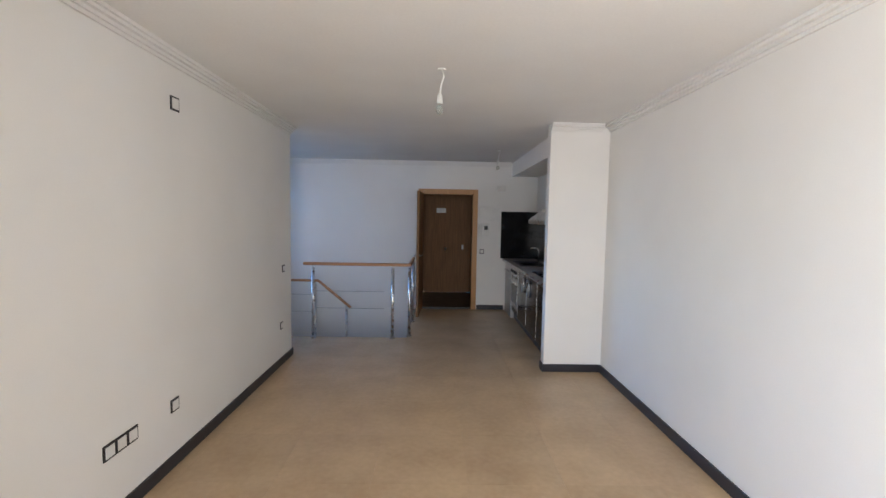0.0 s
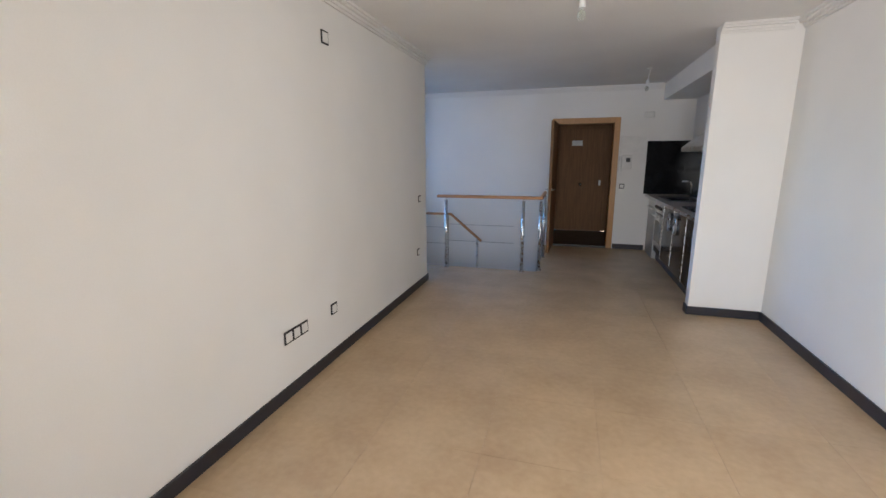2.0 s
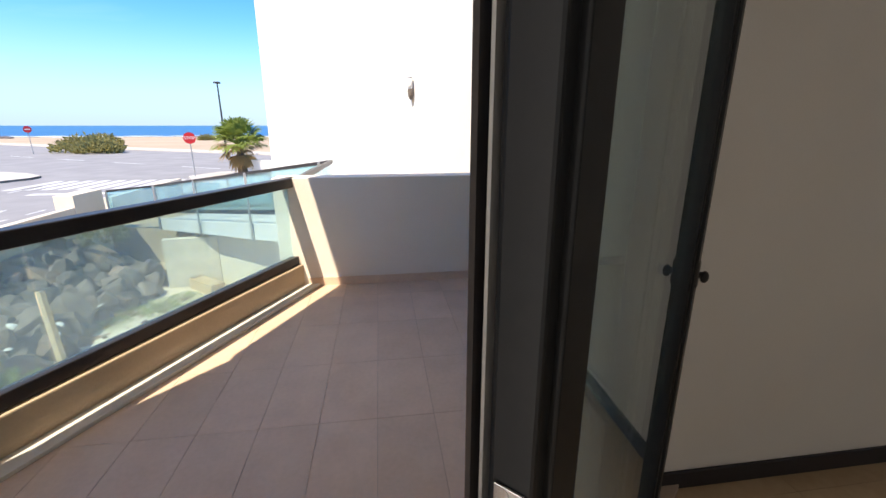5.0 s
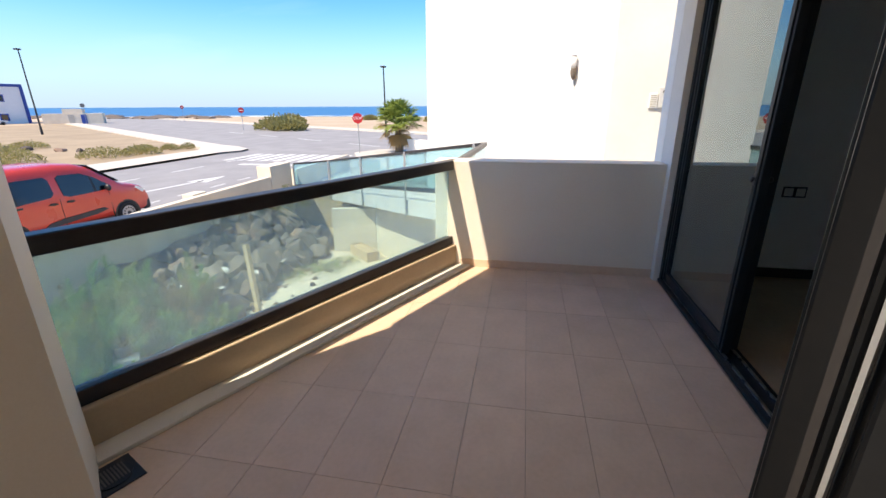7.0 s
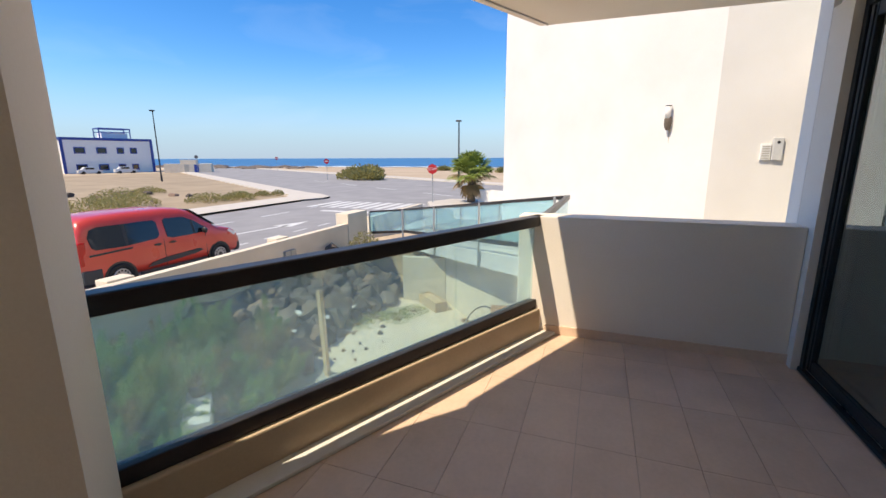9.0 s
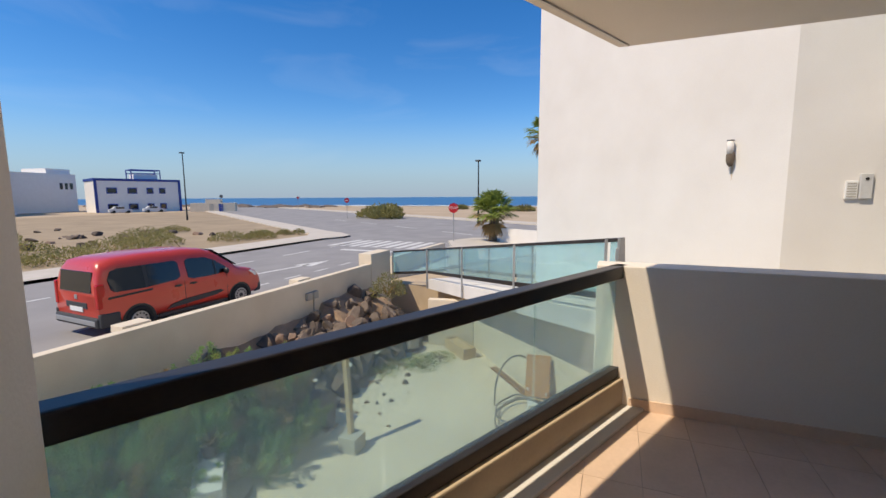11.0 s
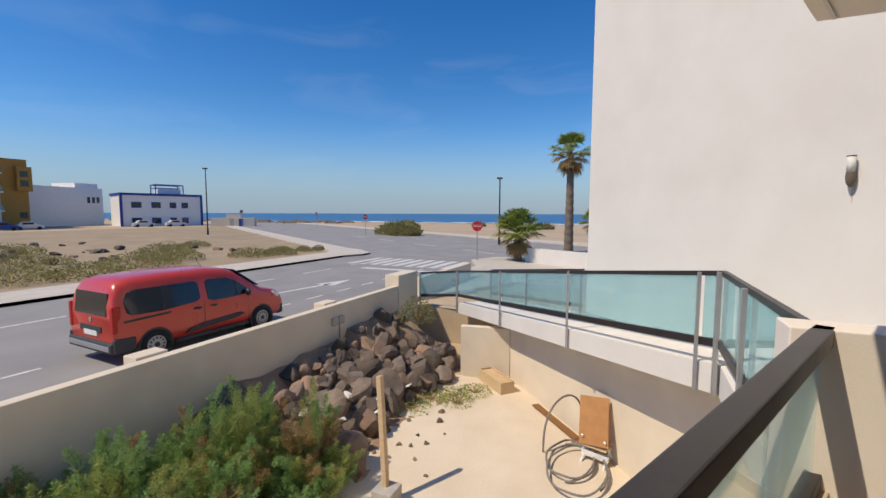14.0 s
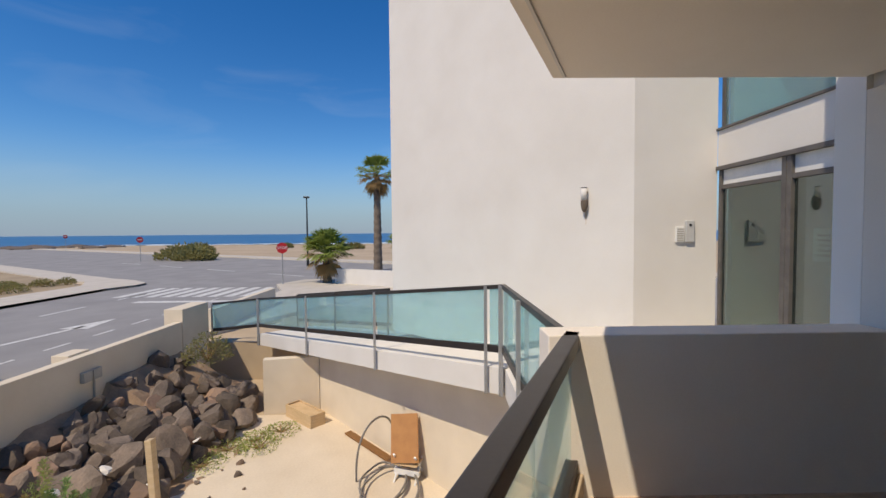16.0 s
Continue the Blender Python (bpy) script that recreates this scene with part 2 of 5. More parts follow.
def box(x0, y0, z0, x1, y1, z1, bevel=0.0, bm=None):
    b = bmesh.new()
    m = Matrix.Translation(((x0 + x1) / 2, (y0 + y1) / 2, (z0 + z1) / 2)) @ Matrix.Diagonal((abs(x1 - x0), abs(y1 - y0), abs(z1 - z0), 1))
    bmesh.ops.create_cube(b, size=1, matrix=m)
    if bevel:
        bmesh.ops.bevel(b, geom=b.edges[:], offset=bevel, segments=2, affect="EDGES", profile=0.5)
    return join(bm, b) if bm else b


def join(bm, b):
    me = bpy.data.meshes.new("tmp")
    b.to_mesh(me)
    b.free()
    bm.from_mesh(me)
    bpy.data.meshes.remove(me)
    return bm


def prism(pts, z0, z1, bm=None):
    b = bm or bmesh.new()
    lo = [b.verts.new((x, y, z0)) for x, y in pts]
    hi = [b.verts.new((x, y, z1)) for x, y in pts]
    b.faces.new(lo[::-1])
    b.faces.new(hi)
    for i in range(len(pts)):
        j = (i + 1) % len(pts)
        b.faces.new((lo[i], lo[j], hi[j], hi[i]))
    return b


def rod(p, q, r, r2=None, n=12, bm=None):
    b = bm or bmesh.new()
    p, q = Vector(p), Vector(q)
    d = q - p
    rot = d.to_track_quat("Z", "Y").to_matrix().to_4x4()
    bmesh.ops.create_cone(b, cap_ends=True, segments=n, radius1=r, radius2=r if r2 is None else r2, depth=d.length,
                          matrix=Matrix.Translation((p + q) / 2) @ rot)
    return b


def pipe(pts, r, n=8, bm=None):
    b = bm or bmesh.new()
    rings = []
    for i, p in enumerate(pts):
        a, c = Vector(pts[max(i - 1, 0)]), Vector(pts[min(i + 1, len(pts) - 1)])
        q = (c - a).to_track_quat("Z", "Y")
        rings.append([b.verts.new(Vector(p) + q @ Vector((r * math.cos(k * math.tau / n), r * math.sin(k * math.tau / n), 0))) for k in range(n)])
    for u, v in zip(rings, rings[1:]):
        for k in range(n):
            b.faces.new((u[k], u[(k + 1) % n], v[(k + 1) % n], v[k]))
    b.faces.new(rings[0])
    b.faces.new(rings[-1])
    return b


def ball(c, r, sx=1, sy=1, sz=1, u=14, v=9, bm=None):
    b = bm or bmesh.new()
    bmesh.ops.create_uvsphere(b, u_segments=u, v_segments=v, radius=r, matrix=Matrix.Translation(c) @ Matrix.Diagonal((sx, sy, sz, 1)))
    return b


def along(p, q, z=0.0):
    """A frame at p whose x axis runs level towards q."""
    return Matrix.Translation((p[0], p[1], z)) @ Matrix.Rotation(math.atan2(q[1] - p[1], q[0] - p[0]), 4, "Z")


# ---- plan ----
CEILING = 2.6
FLZ = -0.035                                # living room floor, a little below the terrace
DOOR_DIR = Vector((0.697, -0.717))          # the glazed front of the living room, from the corner at the origin
BAL_A, BAL_B = (0.09, -3.10), (-2.66, -1.80)
BAL_DIR = (Vector(BAL_A) - Vector(BAL_B)).normalized()
FRONT_END = tuple(DOOR_DIR * 3.3)
ROAD, YARDZ = -1.66, -2.85

# living room walls
setting("wall_west", box(-0.15, -0.10, -0.1, 0, 4.3, CEILING), WHITE, "white painted plaster wall with sockets")
setting("wall_east", box(3.485, -2.9, -0.1, 3.66, 7.0, CEILING), WHITE, "white painted plaster wall")
setting("wall_south", prism([(FRONT_END[0], FRONT_END[1]), (3.485, FRONT_END[1]), (3.485, FRONT_END[1] - 0.2), (FRONT_END[0], FRONT_END[1] - 0.2)], 0, CEILING), WHITE)
setting("wall_partition", box(2.862, 3.836, -0.1, 3.484, 3.95, CEILING), WHITE, "white partition wall end beside the kitchen")
b = box(-1.5, 6.99, -2.9, 1.42, 7.14, CEILING)
box(2.37, 6.99, -0.1, 3.66, 7.14, CEILING, bm=b)
box(1.42, 6.99, 2.07, 2.37, 7.14, CEILING, bm=b)
setting("wall_north", b, WHITE, "white painted wall around the entrance door")
b = box(-1.5, 4.15, -2.9, -1.35, 6.985, 0.7)
box(-1.5, 4.15, 2.3, -1.35, 6.985, CEILING, bm=b)
box(-1.5, 4.15, 0.7, -1.35, 4.75, 2.3, bm=b)
box(-1.5, 6.5, 0.7, -1.35, 6.985, 2.3, bm=b)
setting("wall_stair_west", b, WHITE, "white stairwell wall with a window opening")
setting("wall_stair_south", box(-1.349, 4.15, -2.9, -0.151, 4.29, CEILING), WHITE)
setting("wall_stair_side", box(1.305, 5.1, -2.9, 1.37, 6.98, -0.2), WHITE)
setting("wall_stair_front", box(-1.345, 5.02, -2.9, 1.30, 5.085, -0.2), WHITE)
setting("ceiling", prism([(-1.5, 7.14), (-1.5, 4.15), (-0.15, 4.15), (-0.15, -0.02), (0.05, -0.02), (FRONT_END[0], FRONT_END[1] - 0.1), (3.66, FRONT_END[1] - 0.1), (3.66, 7.14)], CEILING + 0.002, CEILING + 0.2), CEIL, "white painted ceiling")
setting("ceiling_beam", box(3.02, 3.951, 2.36, 3.484, 6.985, CEILING), WHITE, "white boxed ceiling beam above the kitchen")
# vestibule behind the entrance
b = box(1.2, 7.15, 0, 1.35, 8.6, 2.5)
box(2.45, 7.15, 0, 2.6, 8.6, 2.5, bm=b)
box(1.2, 8.6, 0, 2.6, 8.75, 2.5, bm=b)
box(1.2, 7.15, 2.5, 2.6, 8.75, 2.6, bm=b)
setting("wall_vestibule", b, DOORW, "dark brown walls of a small entrance lobby")
setting("floor_vestibule", box(1.2, 7.0, -0.1, 2.6, 8.6, -0.004), BLACKP, "dark entrance mat floor")

# baseboards and cornices
for i, (x0, y0, x1, y1) in enumerate([(0.001, -0.09, 0.016, 4.3), (-0.15, 4.301, 0.016, 4.316), (3.468, -2.5, 3.483, 3.83), (2.85, 3.82, 3.467, 3.835),
                                      (2.846, 3.82, 2.861, 3.95), (2.43, 6.974, 2.92, 6.989)]):
    setting("baseboard_%d" % (i + 1), box(x0, y0, FLZ + 0.001, x1, y1, FLZ + 0.085, 0.003), NAVY, "dark navy baseboard", "baseboard")


def cornice(i, p, q, side):
    b = bmesh.new()
    for d, h in ((0.075, 0.018), (0.055, 0.035), (0.03, 0.055), (0.015, 0.075)):
        x0, y0, x1, y1 = p[0], p[1], q[0], q[1]
        if side in "ew":
            box(x0 - d * (side == "w"), y0, CEILING - h, x0 + d * (side == "e"), y1, CEILING - h + 0.0195, bm=b)
        else:
            box(x0, y0 - d, CEILING - h, x1, y0, CEILING - h + 0.0195, bm=b)
    setting("trim_cornice_%d" % i, b, CEIL, "stepped white plaster cornice", "cornice")


cornice(1, (0.001, 0.1), (0.001, 4.3), "e")
cornice(2, (3.484, -2.5), (3.484, 3.83), "w")
cornice(3, (2.862, 3.835), (3.40, 3.835), "s")
cornice(4, (-1.34, 6.988), (3.0, 6.988), "s")

# second room beside the terrace
setting("wall_room_west", box(-2.98, 0.0, -0.3, -2.78, 4.0, CEILING), WHITE, "white outer wall at the terrace end")
setting("wall_room_north", box(-2.779, 3.9, 0, -0.151, 4.05, CEILING), WHITE)
setting("ceiling_room", box(-2.979, 0.001, CEILING + 0.002, -0.152, 4.05, CEILING + 0.2), CEIL)
setting("wall_lintel", box(-2.779, 0.04, 2.40, -0.151, 0.20, CEILING), WHITE, "white lintel above the sliding window")
setting("baseboard_room", box(-2.779, 0.2, 0.001, -2.762, 3.89, 0.085), NAVY, "dark navy baseboard", "baseboard")
setting("floor_room", box(-2.98, 0.16, -0.2, -0.15, 4.05, -0.001), FLOOR, "beige floor of the next room")

# terrace: slab, parapet, pier, ceiling
setting("terrace_slab", prism([(-2.80, 0.16), (-2.80, -1.95), (BAL_A[0] - 0.05, BAL_A[1] - 0.16), (2.4, -3.3), (2.4, -2.6), (0.02, 0.16)], -0.35, -0.008), TGROUT, "terrace slab")
setting("wall_below_terrace", prism([(-2.80, 0.16), (-2.80, -1.93), (BAL_A[0], BAL_A[1] - 0.14), (5, -3.4), (5, 0.16)], YARDZ - 0.2, -0.352), CREAMW, "pale rendered wall under the terrace")
b = box(-2.80, -1.96, -0.3, -2.58, 0.0, 1.0, 0.008)
setting("wall_parapet", b, CREAM, "cream rendered terrace parapet wall")
setting("trim_parapet_skirting", box(-2.579, -1.72, 0.0, -2.567, 0.05, 0.075), TILE, "terracotta tile skirting", "skirting")
setting("wall_jamb", box(-2.779, 0.001, 0.0, -2.50, 0.11, 2.41), CREAMW, "pale rendered window jamb")
PIER = [(0.07, -2.95), (0.33, -2.63), (2.6, -2.95), (2.6, -3.3), (0.2, -3.3)]
setting("wall_pier", prism(PIER, -0.3, 2.6), CREAM, "cream rendered terrace side wall")
off = Vector((-BAL_DIR.y, BAL_DIR.x))
c0 = Vector((-2.79, -1.88))
c1 = c0 + BAL_DIR * 3.16
setting("ceiling_terrace", prism([tuple(c0), tuple(c1), (3.66, -3.3), (3.66, FRONT_END[1] - 0.11), (FRONT_END[0] - 0.02, FRONT_END[1] - 0.12), (0.02, -0.03), (-2.79, 0.0)], 2.49, 2.85), CREAM, "cream rendered balcony underside")
b = bmesh.new()
m = along(c0, c1)
box(0.0, 0.06, 2.478, 3.16, 0.075, 2.4895, bm=b)
b.transform(m)
setting("trim_drip_edge", b, CREAMW, "thin drip moulding under the balcony edge", "trim")
# unseen upper storey, added as one block to keep sun off the rooms
setting("wall_upper_storey", prism([(-2.98, 0.0), (0.02, -0.03), (3.66, -2.2), (3.66, 7.14), (-2.98, 7.14)], 2.87, 6.2), CREAM, "unseen upper storey block that keeps the sun out")


# ---- glazed doors ----
def leaf(w, h, thing_ob, x0, y0, z0, handle_at=None, gl=None, stile=0.09, thick=0.045, end=None):
    """One sliding leaf in the frame of thing_ob: stiles, rails, pane, handle."""
    lf = new("sliding_leaf")
    lf.parent = thing_ob
    lf.location = (x0, y0, z0)
    end = end or stile
    for a, c in ((0, stile), (w - end, w)):
        s = box(a, -thick / 2, 0, c, thick / 2, h, 0.004)
        box(a + 0.022, -thick / 2 - 0.008, 0.01, c - 0.022, thick / 2 + 0.008, h - 0.01, 0.003, bm=s)
        st = part("stile", s, ALU, lf)
    for a, c in ((0, stile), (h - stile, h)):
        part("rail", box(stile, -thick / 2 + 0.002, a, w - end, thick / 2 - 0.002, c, 0.003), ALU, lf)
    g = part("pane", box(stile - 0.01, -0.004, stile - 0.01, w - end + 0.01, 0.004, h - stile + 0.01), gl or WGLASS, lf, "greenish window glass")
    g.visible_shadow = False
    if handle_at is not None:
        for s in (1, -1):
            b = box(handle_at - 0.014, s * (thick / 2 + 0.002), 1.01, handle_at + 0.014, s * (thick / 2 + 0.012), 1.08, 0.004)
            rod((handle_at, s * (thick / 2 + 0.01), 1.045), (handle_at, s * (thick / 2 + 0.022), 1.045), 0.009, bm=b)
            ball((handle_at, s * (thick / 2 + 0.024), 1.042), 0.013, 1.1, 0.8, 1.2, bm=b)
            part("handle", b, BLACKP, lf, "black pull handle")
    return lf


front = thing("sliding_door", "open anthracite aluminium sliding door of the living room", "sliding door", along((0, 0), tuple(DOOR_DIR)))
fl = 3.28
part("head_frame", box(0.10, -0.07, 2.34, fl, 0.125, 2.44, 0.004), ALU, front)
part("bottom_track", box(0.12, -0.07, 0.002, fl, 0.106, 0.02, 0.003), ALU, front)
for y in (-0.02, 0.03, 0.082):
    part("track_rib", box(0.16, y - 0.006, 0.02, fl - 0.02, y + 0.006, 0.032), ALU, front)
part("jamb", box(0.10, -0.07, 0.02, 0.15, 0.03, 2.34, 0.004), ALU, front)
part("jamb", box(fl - 0.06, -0.07, 0.02, fl, 0.125, 2.34, 0.004), ALU, front)
leaf(0.966, 2.30, front, 0.397, 0.082, 0.033, 0.055, end=0.115)
leaf(0.70, 2.30, front, 0.562, 0.012, 0.033, end=0.10)
part("brush_strip", box(1.352, 0.049, 0.06, 1.365, 0.0525, 2.31), RIM, front, "worn grey brush seal")
part("bronze_lip", box(1.350, 0.034, 0.035, 1.367, 0.040, 2.33), BRONZE, front)
lk = part("lock_case", box(1.3635, 0.066, 0.90, 1.3665, 0.098, 1.12, 0.001), STEEL, front, "steel lock plate in the leaf's edge")
part("lock_slot", box(1.3666, 0.074, 0.95, 1.3676, 0.090, 1.05), BLACKP, lk)
setting("wall_door_lintel", prism([(0.03, -0.16), (0.19, -0.03), tuple(Vector(FRONT_END) + Vector((0.07, 0.06))), tuple(Vector(FRONT_END) + Vector((-0.07, -0.06)))], 2.445, 2.488), CREAM)

win = thing("sliding_window", "anthracite sliding glass door of the next room, half open", "sliding door", Matrix.Translation((-2.50, 0.12, 0)))
part("head_frame", box(0, -0.07, 2.33, 2.34, 0.07, 2.40, 0.004), ALU, win)
part("bottom_track", box(0, -0.08, 0.002, 2.34, 0.08, 0.03, 0.003), ALU, win)
for y in (-0.04, 0.04):
    part("track_rib", box(0.02, y - 0.006, 0.03, 2.32, y + 0.006, 0.042), STEEL, win)
part("jamb", box(0, -0.07, 0.03, 0.05, 0.07, 2.33, 0.004), ALU, win)
part("jamb", box(2.29, -0.07, 0.03, 2.34, 0.07, 2.33, 0.004), ALU, win)
leaf(1.20, 2.28, win, 0.05, -0.035, 0.043, 1.20 - 0.04, MGLASS, 0.075)
leaf(1.12, 2.28, win, 0.07, 0.035, 0.043, None, MGLASS, 0.075)


# ---- balustrade ----
bl = (Vector(BAL_A) - Vector(BAL_B)).length
bal = thing("glass_balustrade", "glass terrace balustrade with dark metal rails", "balustrade", along(BAL_B, BAL_A))
part("kerb", box(0.0, -0.07, -0.02, bl, 0.07, 0.21, 0.01), CURB, bal, "tan rendered kerb")
# pale strip added at the kerb's foot, in place of the glass's greenish shadow
part("kerb_foot_strip", box(0.0, 0.071, 0.0, bl, 0.20, 0.022, 0.004), CREAMW, bal)
part("bottom_rail", box(0.0, -0.03, 0.212, bl, 0.04, 0.29, 0.006), BRONZE, bal)
r = box(-0.02, -0.045, 0.915, bl, 0.045, 1.0, 0.008)
part("top_rail", r, BRONZE, bal, "worn dark metal handrail")
for k in range(3):
    g = part("pane", box(0.02 + k * (bl - 0.04) / 3 + 0.004, -0.006, 0.28, 0.02 + (k + 1) * (bl - 0.04) / 3 - 0.004, 0.006, 0.92), GLASS, bal)
    g.visible_shadow = False


# ---- living room things ----
def socket(name, m, n=1, label="", w=0.08, kind="socket"):
    """n square modules in a dark frame; local x along the wall, y out of it, z up."""
    t = thing(name, label, kind, m)
    b = box(0, 0, 0, w * n, 0.008, w, 0.003)
    part("frame", b, BLACKP, t, "black frame")
    for i in range(n):
        part("insert", box(i * w + 0.012, 0.004, 0.012, (i + 1) * w - 0.012, 0.012, w - 0.012, 0.002), PLASTIC, t, "white insert")
    return t


onw = lambda y, z: Matrix.Translation((0.001, y, z)) @ Matrix.Rotation(radians(90), 4, "Z") @ Matrix.Diagonal((1, -1, 1, 1))
socket("wall_socket", onw(1.44, 0.325), 3, "triple white socket in a black frame on the white wall", 0.085)
socket("wall_socket", onw(2.0, 0.325), 1, "single white socket in a black frame near the baseboard", 0.085)
socket("wall_switch", onw(2.08, 2.25), 1, "white cover plate in a black frame high on the wall", 0.09, "wall plate")
socket("wall_switch", onw(4.0, 0.98), 1, "light switch in a black frame at the wall's end", 0.08, "switch")
socket("wall_socket", onw(3.93, 0.36), 1, "white socket in a black frame at the wall's end", 0.08)
socket("wall_socket", Matrix.Translation((-2.779, 0.0, 0)) @ onw(0.99, 0.72), 2, "double socket in a black frame in the next room", 0.09)
socket("wall_switch", Matrix.Translation((2.47, 6.988, 0.98)) @ Matrix.Diagonal((1, -1, 1, 1)), 1, "black framed light switch beside the entrance door", 0.08, "switch")


def pendant(x, y, drop):
    t = thing("pendant_bulb", "bare bulb hanging on a white cord from the ceiling", "pendant lamp", Matrix.Translation((x, y, CEILING)))
    part("ceiling_cap", rod((0, 0, 0.0), (0, 0, -0.012), 0.03), PLASTIC, t)
    part("cord", pipe([(0.0, 0, 0), (0.012, 0.004, -drop * 0.3), (-0.004, 0.0, -drop * 0.6), (-0.012, 0, -drop)], 0.006), PLASTIC, t)
    b = rod((-0.012, 0, -drop), (-0.012, 0, -drop - 0.06), 0.017, 0.02)
    part("lamp_holder", b, PLASTIC, t)
    part("bulb", ball((-0.014, 0, -drop - 0.10), 0.026, sz=1.25), glass_bulb, t, "clear glass bulb", True)


glass_bulb = glass("bulb_glass", (0.93, 0.93, 0.9), 0.15)
pendant(1.70, 2.27, 0.17)
pendant(2.58, 5.63, 0.15)

# entrance door
ef = thing("door_frame", "light oak door frame of the entrance", "door frame", Matrix.Translation((0, 6.99, 0)))
part("casing", box(1.36, -0.022, -0.036, 1.45, 0.0, 2.12, 0.004), OAK, ef)
part("casing", box(2.33, -0.022, -0.036, 2.42, 0.0, 2.12, 0.004), OAK, ef)
part("casing", box(1.451, -0.022, 2.03, 2.329, 0.0, 2.12, 0.004), OAK, ef)
part("lining", box(1.421, 0.001, 0, 1.45, 0.15, 2.06), OAK, ef)
part("lining", box(2.33, 0.001, 0, 2.369, 0.15, 2.06), OAK, ef)
part("lining", box(1.451, 0.001, 2.03, 2.329, 0.15, 2.069), OAK, ef)
ed = thing("entrance_door", "open walnut brown wooden door with a steel lever", "door", Matrix.Translation((1.44, 6.95, 0)) @ Matrix.Rotation(radians(-93), 4, "Z"))
part("panel", box(0.0, -0.02, 0.012, 0.86, 0.02, 2.03, 0.004), DOORW, ed)
for s in (1, -1):
    b = rod((0.80, s * 0.02, 1.0), (0.80, s * 0.03, 1.0), 0.026)
    rod((0.80, s * 0.02, 1.0), (0.80, s * 0.065, 1.0), 0.009, bm=b)
    rod((0.805, s * 0.06, 1.0), (0.69, s * 0.06, 1.0), 0.009, bm=b)
    part("lever", b, STEEL, ed, "steel lever handle", True)
for z in (0.25, 1.0, 1.8):
    part("hinge", rod((-0.006, 0.0, z - 0.05), (-0.006, 0.0, z + 0.05), 0.008), STEEL, ed)
cd = thing("closed_door", "closed dark brown door with a small plaque in the lobby", "door", Matrix.Translation((1.47, 8.55, 0)))
part("panel", box(0, 0, 0.0, 0.86, 0.04, 2.05, 0.004), DOORW, cd)
part("plaque", box(0.22, -0.006, 1.72, 0.42, 0.0, 1.82), PLASTIC, cd, "white plaque")
part("knob", ball((0.42, -0.03, 0.95), 0.03), STEEL, cd, "", True)
part("lock_plate", box(0.77, -0.012, 0.94, 0.81, 0.0, 1.04, 0.003), RIM, cd)

# wall devices beside the entrance
mb = thing("meter_box", "pale grey fuse box cover on the wall", "fuse box", Matrix.Translation((2.44, 6.989, 1.55)))
part("cover", box(0, -0.02, 0, 0.40, 0, 0.27, 0.004), CEIL, mb)
part("door_seam", box(0.02, -0.0225, 0.02, 0.38, -0.02, 0.25), PLASTIC, mb)
ph = thing("door_phone", "white door phone with a small dark screen", "door phone", Matrix.Translation((2.48, 6.989, 1.30)))
part("body", box(0, -0.035, 0, 0.15, 0, 0.22, 0.008), PLASTIC, ph)
part("screen", box(0.06, -0.038, 0.11, 0.125, -0.035, 0.18), BLACKP, ph)
part("handset", box(-0.045, -0.05, -0.03, -0.005, 0, 0.2, 0.01), PLASTIC, ph)
part("cord", pipe([(-0.025, -0.025, -0.03), (-0.03, -0.03, -0.12), (0.0, -0.03, -0.14), (0.02, -0.02, 0.0)], 0.005), PLASTIC, ph)
dt = thing("junction_cover", "white rectangular cover plate above the fuse box", "cover plate", Matrix.Translation((2.76, 6.989, 2.10)))
part("cover", box(0, -0.025, 0, 0.15, 0, 0.09, 0.01), PLASTIC, dt)


# stair railing
def post(parent, x, y, h=0.955, z=-0.035):
    p = part("post", rod((x, y, z), (x, y, z + h), 0.021, n=16), STEEL, parent, "", True)
    part("foot_ring", rod((x, y, z), (x, y, z + 0.025), 0.036, n=16), STEEL, p)
    part("saddle", rod((x, y, z + h), (x, y, z + h + 0.03), 0.008), STEEL, p)


rl = thing("stair_railing", "steel stair railing with a wooden handrail", "railing")
for x, y in ((0.05, 5.02), (1.11, 5.03), (1.33, 5.15)):
    post(rl, x, y)
part("handrail", box(-0.08, 5.0, 0.95, 1.36, 5.045, 0.99, 0.012), HANDR, rl, "reddish wooden handrail")
part("handrail", box(1.315, 5.046, 0.95, 1.36, 6.0, 0.99, 0.012), HANDR, rl)
for z in (0.3, 0.6):
    part("cable", pipe([(1.335, 5.16, z), (1.335, 6.0, z)], 0.005), STEEL, rl)
post(rl, 1.335, 5.98)
lo = thing("lower_stair_railing", "steel railing with wooden handrail going down the stairwell", "railing")
part("handrail", box(-0.9, 6.24, 0.54, -0.21, 6.285, 0.58, 0.012), HANDR, lo)
part("handrail", pipe([(-0.22, 6.26, 0.56), (0.04, 6.26, 0.345), (0.31, 6.26, 0.12)], 0.022), HANDR, lo)
for x, h in ((-0.8, 0.54), (-0.27, 0.54), (0.24, 0.17)):
    part("post", rod((x, 6.26, -1.2), (x, 6.26, h), 0.019, n=14), STEEL, lo, "", True)
for z in (0.05, 0.33):
    part("cable", pipe([(-0.8, 6.26, z), (-0.28, 6.26, z)], 0.006), STEEL, lo)
    part("cable", pipe([(-0.26, 6.26, z + 0.06), (0.85, 6.26, z + 0.06)], 0.006), STEEL, lo)
setting("floor_stairwell", box(-1.34, 5.09, -3.0, 1.3, 6.98, -2.9), FLOOR)

